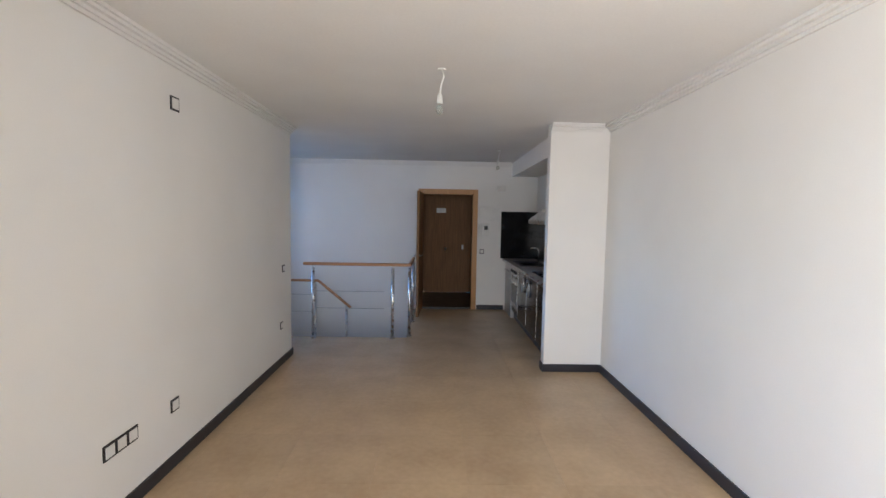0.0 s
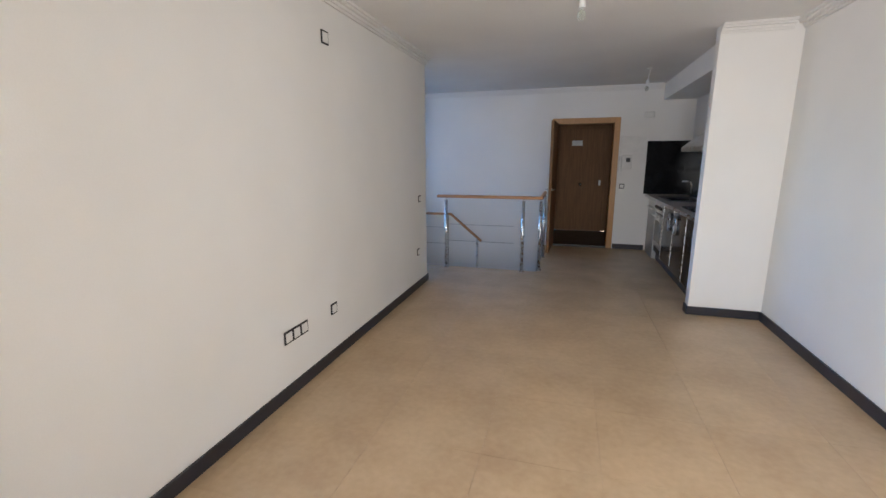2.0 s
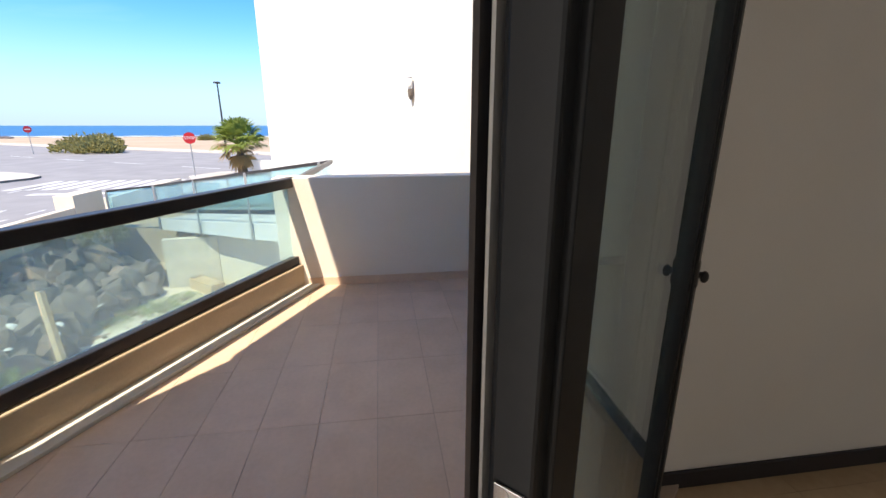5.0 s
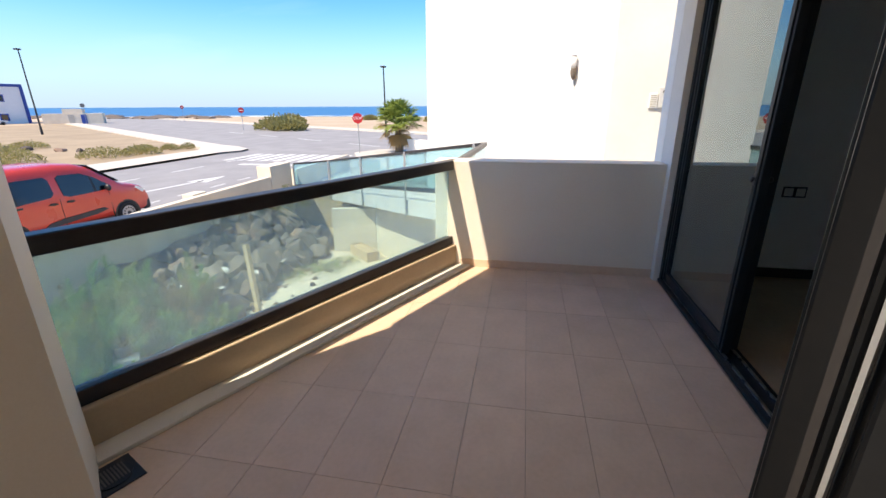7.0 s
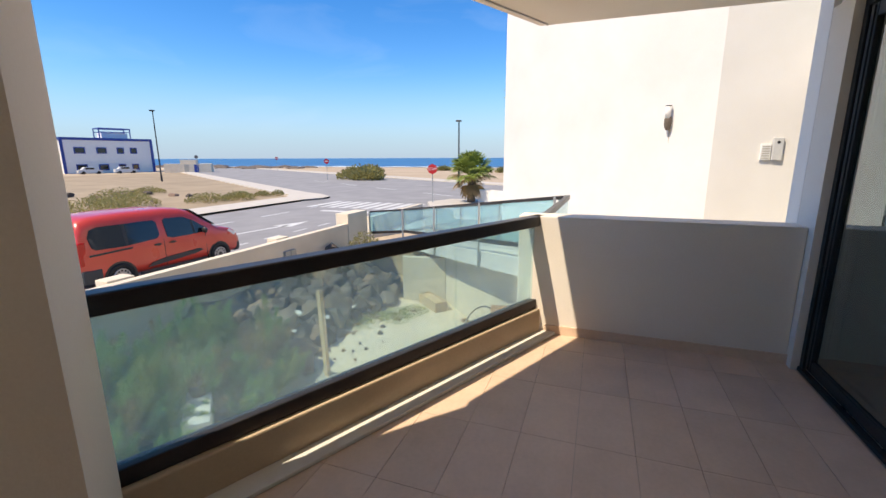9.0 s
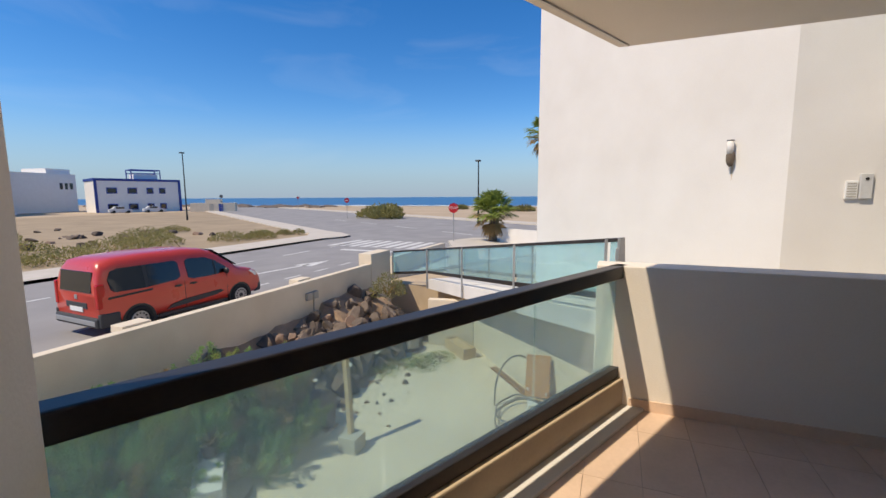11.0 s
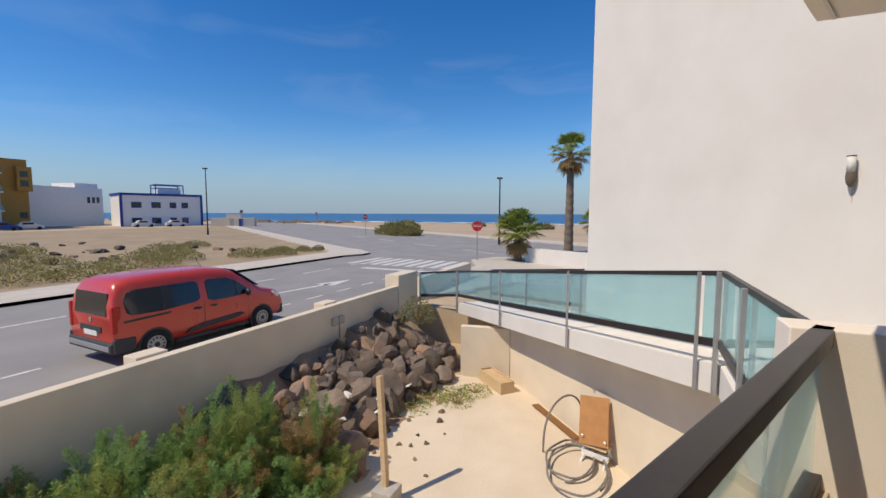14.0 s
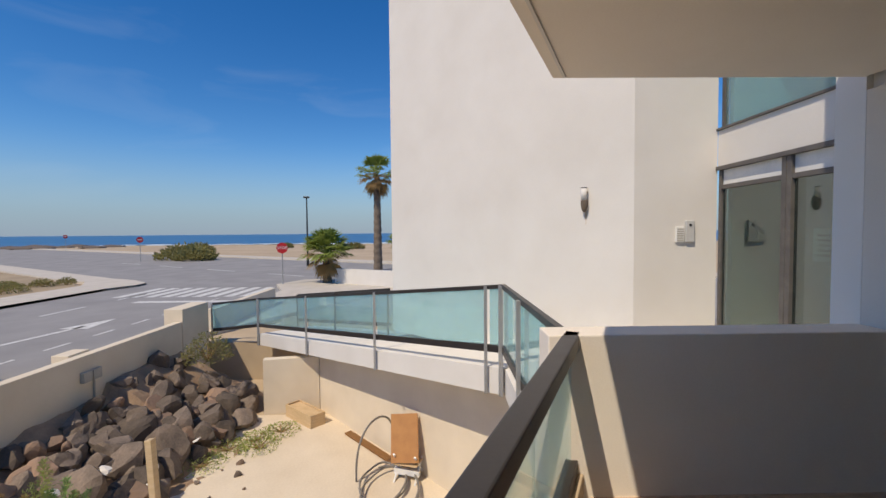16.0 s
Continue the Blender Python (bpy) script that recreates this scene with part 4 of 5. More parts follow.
# ---- red van ----
def van():
    v = thing("red_van", "red compact passenger van parked at the kerb", "van", Matrix.Translation((-7.31, -12.98, ROAD)) @ Matrix.Rotation(math.pi - 0.05, 4, "Z"))
    prof = [(-2.18, 0.42, 1.06), (-2.17, 0.34, 1.30), (-2.10, 0.30, 1.62), (-2.0, 0.28, 1.76), (-1.7, 0.26, 1.815), (-1.0, 0.25, 1.84), (0.0, 0.25, 1.83),
            (0.45, 0.25, 1.79), (0.72, 0.25, 1.70), (1.0, 0.25, 1.50), (1.30, 0.25, 1.27), (1.45, 0.25, 1.17), (1.75, 0.26, 1.10), (2.0, 0.28, 1.02), (2.12, 0.32, 0.90), (2.19, 0.42, 0.74)]
    n = 28

    def half(z, x):
        w = 0.915 if z < 0.95 else 0.915 - 0.20 * ((z - 0.95) / 0.9) ** 1.25
        if x > 1.2:
            w -= 0.10 * ((x - 1.2) / 1.0) ** 2
        if x < -1.9:
            w -= 0.05 * ((-1.9 - x) / 0.28) ** 2
        return w

    b = bmesh.new()
    rings = []
    for x, zb, zt in prof:
        ring = []
        for k in range(n):
            a = math.tau * k / n
            c, s = math.cos(a), math.sin(a)
            e = 0.28
            yy = math.copysign(abs(c) ** e, c)
            zz = math.copysign(abs(s) ** e, s)
            z = (zb + zt) / 2 + zz * (zt - zb) / 2
            ring.append(b.verts.new((x, yy * half(z, x), z)))
        rings.append(ring)
    for u, w in zip(rings, rings[1:]):
        for k in range(n):
            b.faces.new((u[k], u[(k + 1) % n], w[(k + 1) % n], w[k]))
    b.faces.new(rings[0])
    b.faces.new(rings[-1])
    body = part("body", b, RED, v, "glossy red paintwork", True)

    def side_patch(name, pts, s, material, proud=0.008, parent=None):
        """A patch that follows the flank: outline in x, z."""
        b = bmesh.new()
        out = [b.verts.new((x, s * (half(z, x) + proud), z)) for x, z in pts]
        inn = [b.verts.new((x, s * (half(z, x) - 0.01), z)) for x, z in pts]
        b.faces.new(out)
        b.faces.new(inn[::-1])
        for k in range(len(pts)):
            j = (k + 1) % len(pts)
            b.faces.new((out[k], out[j], inn[j], inn[k]))
        return part(name, b, material, parent or v)

    for s in (1, -1):
        side_patch("rear_side_window", [(-1.93, 1.12), (-1.96, 1.35), (-1.88, 1.52), (-1.72, 1.57), (-0.42, 1.57), (-0.34, 1.50), (-0.33, 1.18), (-0.42, 1.10), (-1.2, 1.04), (-1.85, 1.06)], s, CARGL)
        side_patch("pillar_strip", [(-1.20, 1.055), (-1.20, 1.568), (-1.12, 1.568), (-1.12, 1.06)], s, BLACKP, 0.012)
        side_patch("front_side_window", [(-0.14, 1.10), (-0.16, 1.52), (-0.08, 1.57), (0.42, 1.55), (0.70, 1.42), (1.08, 1.14), (1.05, 1.08), (0.5, 1.05), (0.0, 1.05)], s, CARGL)
        side_patch("quarter_pillar", [(0.62, 1.055), (0.60, 1.47), (0.65, 1.45), (0.68, 1.06)], s, BLACKP, 0.012)
        side_patch("slide_rail", [(-2.0, 0.92), (-2.0, 0.965), (-1.05, 1.0), (-1.05, 0.955)], s, BLACKP, 0.012)
        side_patch("side_moulding", [(-0.75, 0.40), (-0.62, 0.50), (-0.3, 0.56), (0.75, 0.62), (0.85, 0.56), (0.6, 0.50)], s, CARPL, 0.02)
        side_patch("sill", [(-0.95, 0.255), (-0.95, 0.33), (0.95, 0.33), (0.95, 0.255)], s, CARPL, 0.01)
        for x in (-0.42, -0.02):
            side_patch("door_handle", [(x - 0.1, 0.93), (x - 0.05, 0.965), (x + 0.05, 0.965), (x + 0.1, 0.93), (x, 0.905)], s, BLACKP, 0.03)
        for x in (-0.25, 0.98):
            side_patch("door_seam", [(x, 0.36), (x, 1.04), (x + 0.012, 1.04), (x + 0.012, 0.36)], s, BLACKP, 0.003)
        part("tail_light", box(-2.20, s * 0.76, 0.72, -2.03, s * 0.885, 1.27, 0.03), LAMPR, v, "tall red tail light")
        side_patch("headlight", [(2.0, 0.80), (1.75, 0.98), (1.85, 1.0), (2.1, 0.86)], s, PLASTIC, 0.012)
        part("mirror", ball((0.92, s * 0.99, 1.12), 0.1, 0.6, 1.0, 0.9), BLACKP, v, "black door mirror", True)
        for x in (-1.39, 1.395):
            part("wheel_well", rod((x, s * 0.66, 0.325), (x, s * 0.912, 0.325), 0.375, n=28), BLACKP, v)
            w = part("wheel", rod((x, s * 0.70, 0.325), (x, s * 0.925, 0.325), 0.322, n=32), TYRE, v, "", True)
            part("tyre", pipe([(x + 0.27 * math.cos(a), s * 0.905, 0.325 + 0.27 * math.sin(a)) for a in [math.tau * i / 28 for i in range(29)]], 0.052, 10), TYRE, w, "", True)
            part("rim", rod((x, s * 0.91, 0.325), (x, s * 0.938, 0.325), 0.215, 0.19, 28), RIM, w, "grey steel wheel")
            part("hub", rod((x, s * 0.935, 0.325), (x, s * 0.955, 0.325), 0.06, 0.05, 18), CARPL, w)
            for i in range(12):
                a = math.tau * i / 12
                part("vent", rod((x + 0.145 * math.cos(a), s * 0.938, 0.325 + 0.145 * math.sin(a)), (x + 0.145 * math.cos(a), s * 0.943, 0.325 + 0.145 * math.sin(a)), 0.024, n=8), BLACKP, w)
    b = box(-2.25, -0.86, 0.30, -2.05, 0.86, 0.53, 0.05)
    part("rear_bumper", b, CARPL, v)
    part("bumper_corner", box(-2.2, -0.925, 0.30, -1.78, -0.80, 0.62, 0.04), CARPL, v)
    part("bumper_corner", box(-2.2, 0.80, 0.30, -1.78, 0.925, 0.62, 0.04), CARPL, v)
    part("bumper_lip", box(-2.262, -0.8, 0.36, -2.235, 0.8, 0.47, 0.01), RIM, v, "pale bumper face")
    part("front_bumper", box(1.98, -0.83, 0.28, 2.24, 0.83, 0.62, 0.08), CARPL, v)
    m = Matrix.Translation((-2.192, 0, 1.04)) @ Matrix.Rotation(radians(7), 4, "Y")
    b = box(-0.012, -0.63, 0.03, 0.012, 0.63, 0.50, 0.011)
    b.transform(m)
    part("rear_window", b, CARGL, v)
    part("wiper", rod((-2.175, -0.02, 1.1), (-2.165, 0.32, 1.14), 0.012), BLACKP, v)
    part("plate_recess", box(-2.2, -0.42, 0.70, -2.16, 0.42, 0.83, 0.01), CARPL, v)
    part("number_plate", box(-2.206, -0.26, 0.62, -2.185, 0.26, 0.73, 0.003), PLASTIC, v, "white number plate")
    b = box(-2.2, -0.05, 0.90, -2.175, 0.05, 1.0, 0.01)
    part("badge", b, RIM, v)
    b = bmesh.new()
    q = [b.verts.new(p) for p in ((0.74, -0.66, 1.70), (0.74, 0.66, 1.70), (1.40, 0.78, 1.21), (1.40, -0.78, 1.21))]
    q2 = [b.verts.new(Vector(x.co) + Vector((0.012, 0, 0.02))) for x in q]
    b.faces.new(q2)
    b.faces.new(q[::-1])
    for k in range(4):
        b.faces.new((q[k], q[(k + 1) % 4], q2[(k + 1) % 4], q2[k]))
    part("windscreen", b, CARGL, v)
    part("aerial", rod((0.3, 0, 1.80), (0.15, 0, 2.02), 0.006), BLACKP, v)


van()


# ---- plants ----
def blade(b, p, d, w, length, side=None):
    d = Vector(d).normalized()
    side = (side or d.cross(Vector((random.uniform(-1, 1), random.uniform(-1, 1), random.uniform(-1, 1))))).normalized() * w
    p = Vector(p)
    v = [b.verts.new(q) for q in (p - side * 0.3, p + d * length * 0.5 - side, p + d * length, p + d * length * 0.5 + side)]
    b.faces.new(v)


def plume(seed, length=0.62):
    """One feathery spray: an arching axis with side sprigs, each carrying rows of small needles. Points and quads."""
    rp = random.Random(seed)
    pts = []

    def needle(p, d, n, w):
        e = d.cross(Vector((rp.gauss(0, 1), rp.gauss(0, 1), rp.gauss(0, 1)))).normalized() * w
        pts.extend((p - e * 0.4, p + d * n * 0.5 - e, p + d * n, p + d * n * 0.5 + e))

    axis = [Vector((0.10 * length * (k / 13) ** 2, 0.05 * length * math.sin(k * 0.5), length * k / 13)) for k in range(14)]
    for k in range(1, 14):
        a = axis[k]
        up = (axis[k] - axis[k - 1]).normalized()
        needle(axis[k - 1], up, length / 11, 0.005)
        for c in range(3):
            az = k * 2.4 + c * 2.1 + rp.uniform(-0.3, 0.3)
            d = (up * rp.uniform(0.9, 1.3) + Vector((math.cos(az), math.sin(az), 0))).normalized()
            reach = length * 0.36 * (1.08 - k / 13) * rp.uniform(0.7, 1.15)
            needle(a, d, reach, 0.003)
            for q in range(1, 7):
                p = a + d * reach * q / 6
                for sgn in (-1, 1):
                    e = (d * 0.9 + d.cross(Vector((rp.gauss(0, 1), rp.gauss(0, 1), rp.gauss(0, 1)))).normalized() * 0.7 * sgn).normalized()
                    needle(p, e, rp.uniform(0.035, 0.065), 0.0042)
    return np.array([tuple(p) for p in pts])


PLUMES = [plume(k) for k in range(6)]


def feather_bush(loc, r, h, count, mats, label, seed):
    """A mounded shrub: sprays that stand out of an uneven dome, green with dry patches."""
    t = thing("feathery_shrub", label, "shrub", Matrix.Translation(loc), "shrubs in the yard")
    rb = random.Random(seed)
    sets = [[] for _ in mats]
    st = bmesh.new()
    tops = [(rb.uniform(-0.5, 0.5) * r, rb.uniform(-0.5, 0.5) * r, rb.uniform(0.75, 1.15)) for _ in range(4)]
    for i in range(count):
        a, rr = rb.uniform(0, math.tau), r * math.sqrt(rb.random())
        x, y = rr * math.cos(a), rr * math.sin(a)
        dome = max(tz * math.exp(-((x - tx) ** 2 + (y - ty) ** 2) / (0.40 * r * r)) for tx, ty, tz in tops)
        size = rb.uniform(0.65, 1.25)
        z = max(0.04, h * dome * rb.uniform(0.45, 1.0) - 0.45 * size)
        d = Vector((x / r * rb.uniform(0.3, 1.1), y / r * rb.uniform(0.3, 1.1), rb.uniform(0.7, 1.3))).normalized()
        m = (Matrix.Translation((x * 0.85, y * 0.85, z)) @ d.to_track_quat("Z", "Y").to_matrix().to_4x4()
             @ Matrix.Rotation(rb.uniform(0, math.tau), 4, "Z") @ Matrix.Diagonal((size * 1.1, size * 1.1, size, 1)))
        dry = noise.noise(Vector((loc[0] + x, loc[1] + y, z * 0.7)) * 2.0)
        k = 2 if dry > 0.33 else (1 if rb.random() < 0.36 else 0)
        mm = np.array(m)
        sets[k].append(PLUMES[i % len(PLUMES)] @ mm[:3, :3].T + mm[:3, 3])
        if i % 3 == 0:
            pipe([(x * 0.25, y * 0.25, 0.0), (x * 0.6, y * 0.6, z * 0.6), (x * 0.85, y * 0.85, z + 0.05)], 0.009, 4, st)
    part("stems", st, DRYLEAF, t)
    for pts, mm in zip(sets, mats):
        if pts:
            co = np.concatenate(pts)
            me = bpy.data.meshes.new("foliage")
            me.from_pydata(co.tolist(), [], np.arange(len(co)).reshape(-1, 4).tolist())
            me.materials.append(mm)
            o = new("foliage", me)
            o.parent = t


for n_, ((x, y), r, h, c) in enumerate((((-3.0, -8.7), 0.85, 1.45, 95), ((-3.9, -8.5), 0.8, 1.5, 95), ((-2.5, -7.7), 0.75, 1.15, 75), ((-3.55, -7.75), 0.7, 1.2, 80),
                                        ((-4.75, -8.1), 0.7, 1.45, 85), ((-5.0, -7.35), 0.55, 1.15, 60), ((-1.9, -8.6), 0.8, 1.2, 80), ((-4.4, -7.1), 0.5, 0.85, 45))):
    feather_bush((x, y, YARDZ), r * 1.15, h * 1.2, int(c * 1.5), (GREEN, GREENL, DRYLEAF), "feathery green shrub with dry brown tips in the yard", n_)


def low_bush(loc, r, h, n, material, label="low dusty scrub bush on the dry lot", w=0.05, name="scrub_bush"):
    t = thing(name, label, "bush", Matrix.Translation(loc), "scrub bushes")
    b = bmesh.new()
    for _ in range(n):
        a, rr = random.uniform(0, math.tau), math.sqrt(random.random()) * r
        z = h * random.random() ** 0.7 * (1 - 0.7 * (rr / r) ** 2)
        p = Vector((rr * math.cos(a), rr * math.sin(a), z))
        blade(b, p, (math.cos(a) * 0.6 + random.uniform(-1, 1), math.sin(a) * 0.6 + random.uniform(-1, 1), random.uniform(0, 1.2)), w * random.uniform(0.5, 1.3), w * random.uniform(3, 6))
    part("foliage", b, material, t)
    b = bmesh.new()
    for k in range(7):
        a = k * 0.9
        rod((0, 0, 0), (r * 0.5 * math.cos(a), r * 0.5 * math.sin(a), h * 0.6), 0.02, 0.008, 5, b)
    part("twigs", b, DRYLEAF, t)


for x, y, r, h in ((-12, -27, 1.7, .75), (-15.5, -29, 2.2, .9), (-9.5, -28, 1.9, .7), (-18.5, -30.5, 1.9, .9), (-22.5, -28, 1.4, .7), (-24.6, -27.2, 1.2, .7), (-12.5, -34, 2.2, .8),
                   (-21, -35, 2.0, 1.0), (-27.6, -27.6, .6, .5), (-28.6, -26.9, .5, .5), (-9, -37, 2.4, .9), (-15, -43, 2.2, 1.0), (-27, -40, 1.3, .6), (-6, -31, 2.1, .8), (-26.2, -28.6, .8, .5)):
    low_bush((x, y, ROAD + 0.03), r, h, int(900 * r), BUSH, w=0.03)
for x, y, r, h in ((-57, -36.0, 3.0, 1.9), (-54.5, -33.0, 2.3, 1.6), (-75, -44, 2.6, 1.8), (-90, -20, 2, 1.2), (-101, -38, 1.5, 1.0)):
    low_bush((x, y, G), r, h, 900, BUSH, "olive green coastal bush on the sand", 0.13, "coastal_bush")
low_bush((-10.75, -8.25, -1.55), 0.55, 0.75, 650, BUSH, "dry olive shrub above the rocks", 0.02)
for x, y in ((-8.9, -6.9), (-9.3, -6.5), (-9.7, -6.1), (-8.3, -7.1), (-9.0, -6.3)):
    low_bush((x, y, YARDZ), 0.42, 0.16, 380, GREENL, "yellow green weeds at the yard's edge", 0.012, "weeds")


def fan_palm(loc, trunk_h, crown_r, n_green, n_dry, label, trunk_r=0.2):
    t = thing("fan_palm", label, "palm tree", Matrix.Translation(loc), "palms")
    b = bmesh.new()
    rings = 26
    pts = []
    for k in range(rings):
        s = k / (rings - 1)
        r = trunk_r * (1.25 - 0.45 * s) * (1.0 + 0.10 * (k % 2))
        pts.append((r, s * trunk_h))
    prev = None
    for r, z in pts:
        ring = [b.verts.new((r * math.cos(a), r * math.sin(a), z)) for a in [math.tau * i / 14 for i in range(14)]]
        if prev:
            for i in range(14):
                b.faces.new((prev[i], prev[(i + 1) % 14], ring[(i + 1) % 14], ring[i]))
        prev = ring
    b.faces.new(prev)
    part("trunk", b, BARK, t, "ringed grey brown trunk")

    def fronds(n, lo, hi, size):
        b = bmesh.new()
        for i in range(n):
            a = i * 2.399 + random.uniform(-0.2, 0.2)
            el = random.uniform(lo, hi)
            d = Vector((math.cos(a) * math.cos(el), math.sin(a) * math.cos(el), math.sin(el)))
            base = Vector((0, 0, trunk_h))
            hub = base + d * size * 0.5
            rod(base, hub, 0.02 * size, 0.012 * size, 4, b)
            up = Vector((0, 0, 1))
            sd = d.cross(up).normalized()
            nn = sd.cross(d).normalized()
            for k in range(-7, 8):
                f = k / 7 * 1.35
                dd = (d * math.cos(f) + sd * math.sin(f) + nn * random.uniform(-0.12, 0.12)).normalized()
                L = size * 0.62 * (1 - 0.25 * abs(k) / 7)
                p0, p1 = hub, hub + dd * L * 0.6
                p2 = hub + dd * L + Vector((0, 0, -0.22 * L))
                w = dd.cross(nn).normalized() * 0.04 * size
                v = [b.verts.new(q) for q in (p0, p1 - w, p2, p1 + w)]
                b.faces.new(v)
        return b

    part("crown", fronds(n_green, -0.05, 1.35, crown_r), PALMG, t, "green fan shaped fronds")
    part("dead_fronds", fronds(n_dry, -1.3, 0.1, crown_r * 0.8), DRYLEAF, t, "hanging dry brown fronds")


fan_palm((-27.6, -9.6, ROAD), 1.9, 1.85, 40, 18, "short fan palm with a full green crown", 0.24)
fan_palm((-37.4, -7.7, ROAD), 8.1, 2.1, 15, 24, "tall fan palm with hanging dry fronds", 0.30)
fan_palm((-46, -6.4, ROAD), 2.4, 1.7, 26, 16, "fan palm beside the beach road", 0.25)


# ---- rocks and yard things ----
def rock_mesh(seed):
    rnd = random.Random(seed)
    b = bmesh.new()
    bmesh.ops.create_icosphere(b, subdivisions=3, radius=0.6)
    cuts = [(Vector((rnd.gauss(0, 1), rnd.gauss(0, 1), rnd.gauss(0, 1))).normalized(), rnd.uniform(0.26, 0.44)) for _ in range(13)]
    for v in b.verts:
        for nrm_, d in cuts:
            e = v.co.dot(nrm_) - d
            if e > 0:
                v.co -= nrm_ * e * 0.98
        v.co *= 1 + 0.07 * noise.noise(v.co * 5 + Vector((seed, 0, 0)))
    me = mesh_of("rock", b, ROCKR if seed % 4 == 3 else ROCK)
    return me


RM = [rock_mesh(k) for k in range(8)]
rnd = random.Random(5)


def rock(x, y, z, s, k):
    o = new("rock", RM[k])
    o.location = (x, y, z)
    o.rotation_euler = (rnd.uniform(0, 6), rnd.uniform(0, 6), rnd.uniform(0, 6))
    o.scale = (s * rnd.uniform(0.85, 1.25), s * rnd.uniform(0.8, 1.2), s * rnd.uniform(0.75, 1.0))
    tagged(o, "rough reddish lava boulder on the slope" if k % 4 == 3 else "rough dark lava boulder on the slope", "rock", "boulders under the street wall")


def slope_z(x, y):
    s = min(max((y + 9.4) / 2.3, 0), 1)
    top = -1.62 if x > -9 else -1.40
    z = top + (YARDZ - top) * s ** 0.9
    return YARDZ + (z - YARDZ) * min(max((-3.9 - x) / 1.5, 0), 1)


b = bmesh.new()
NX, NY = 60, 22
gv = {}
for i in range(NX + 1):
    for j in range(NY + 1):
        x, y = -11.6 + 9.6 * i / NX, -9.415 + 2.9 * j / NY
        wob = 0.35 * noise.noise(Vector((x * 0.8, y * 0.8, 3)))
        z = slope_z(x, y + wob) + 0.10 * noise.noise(Vector((x * 2.2, y * 2.2, 0))) - 0.03
        gv[i, j] = b.verts.new((x, y, z - (0.1 if j == NY else 0)))
for i in range(NX):
    for j in range(NY):
        b.faces.new((gv[i, j], gv[i + 1, j], gv[i + 1, j + 1], gv[i, j + 1]))
setting("ground_slope", b, EARTH, "loose brown earth bank below the street wall", "earth bank")
for i in range(150):
    x = -4.6 - 6.6 * rnd.random()
    y = -9.3 + 2.1 * rnd.random() ** 0.9
    s = rnd.uniform(0.30, 0.66) * (1.0 if y > -8.6 else 0.85)
    rock(x, y, slope_z(x, y) + s * 0.12, s, rnd.choice((0, 1, 2, 4, 5, 6, 0, 1, 3)))
for x, y, s, k in ((-5.75, -7.05, 0.95, 3), (-5.3, -7.45, 0.75, 7), (-6.0, -7.75, 0.85, 0), (-6.6, -7.9, 0.8, 2), (-7.4, -7.85, 0.85, 5), (-6.9, -7.3, 0.6, 3), (-8.2, -7.7, 0.8, 1),
                   (-9.3, -7.5, 0.75, 4), (-9.9, -7.1, 0.7, 6), (-8.8, -7.9, 0.7, 2), (-10.2, -7.5, 0.7, 1), (-10.1, -7.0, 0.5, 5)):
    rock(x, y, max(slope_z(x, y), YARDZ) + s * 0.22, s, k)
for i in range(15):
    rock(-6.0 - 3.2 * rnd.random(), -6.9 + 1.3 * rnd.random() ** 2, YARDZ + 0.02, rnd.uniform(0.05, 0.16), rnd.choice((0, 3, 2, 7)))
for i in range(46):
    s = rnd.uniform(0.3, 1.1)
    o = new("lot_rock", RM[i % 7])
    o.location = (-8 - 18 * rnd.random(), -33 - 22 * rnd.random(), ROAD + 0.03 + 0.1 * s)
    o.scale = (s, s * 1.2, s * 0.6)
    tagged(o, "dark lava stone lying on the dry lot", "rock", "stones on the vacant lot")
wr = random.Random(9)
for i in range(10):
    o = new("rubble_chip", RM[i % 3])
    x, y = -5.2 - 3.6 * wr.random(), -8.2 + 1.1 * wr.random()
    o.location = (x, y, slope_z(x, y) + 0.42)
    o.scale = (0.16, 0.22, 0.04)
    o.rotation_euler = (wr.uniform(-0.5, 0.5), wr.uniform(-0.5, 0.5), wr.uniform(0, 6))
    o.material_slots[0].link = "OBJECT"
    o.material_slots[0].material = CREAMW
    tagged(o, "broken chip of pale plaster on the boulders", "rubble", "plaster rubble")

sk2 = thing("wooden_stake", "leaning pale wooden stake in a concrete block", "stake", Matrix.Translation((-5.30, -5.93, YARDZ)))
part("block", box(-0.17, -0.17, 0, 0.17, 0.17, 0.28, 0.015), CONC, sk2, "grey hollow concrete block")
b = box(-0.05, -0.04, 0.2, 0.05, 0.04, 1.92, 0.006)
b.transform(Matrix.Rotation(radians(-6), 4, "Y") @ Matrix.Rotation(radians(7), 4, "X"))
part("stake", b, PINE, sk2)
wb = thing("wooden_box", "long pale wooden box lying in the yard corner", "box", Matrix.Translation((-10.30, -5.75, YARDZ)) @ Matrix.Rotation(radians(48), 4, "Z"))
part("board", box(-0.55, -0.19, 0.0, 0.55, -0.165, 0.30, 0.003), PINE, wb)
part("board", box(-0.55, 0.165, 0.0, 0.55, 0.19, 0.30, 0.003), PINE, wb)
part("end_board", box(-0.55, -0.164, 0.0, -0.525, 0.164, 0.30, 0.003), PINE, wb)
part("end_board", box(0.525, -0.164, 0.0, 0.55, 0.164, 0.30, 0.003), PINE, wb)
part("lid_board", box(-0.52, -0.16, 0.24, 0.52, 0.16, 0.262, 0.003), PINE, wb)
pk = thing("loose_plank", "long brown plank along the yard wall", "plank", Matrix.Translation((-8.75, -3.85, YARDZ + 0.012)) @ Matrix.Rotation(radians(42), 4, "Z"))
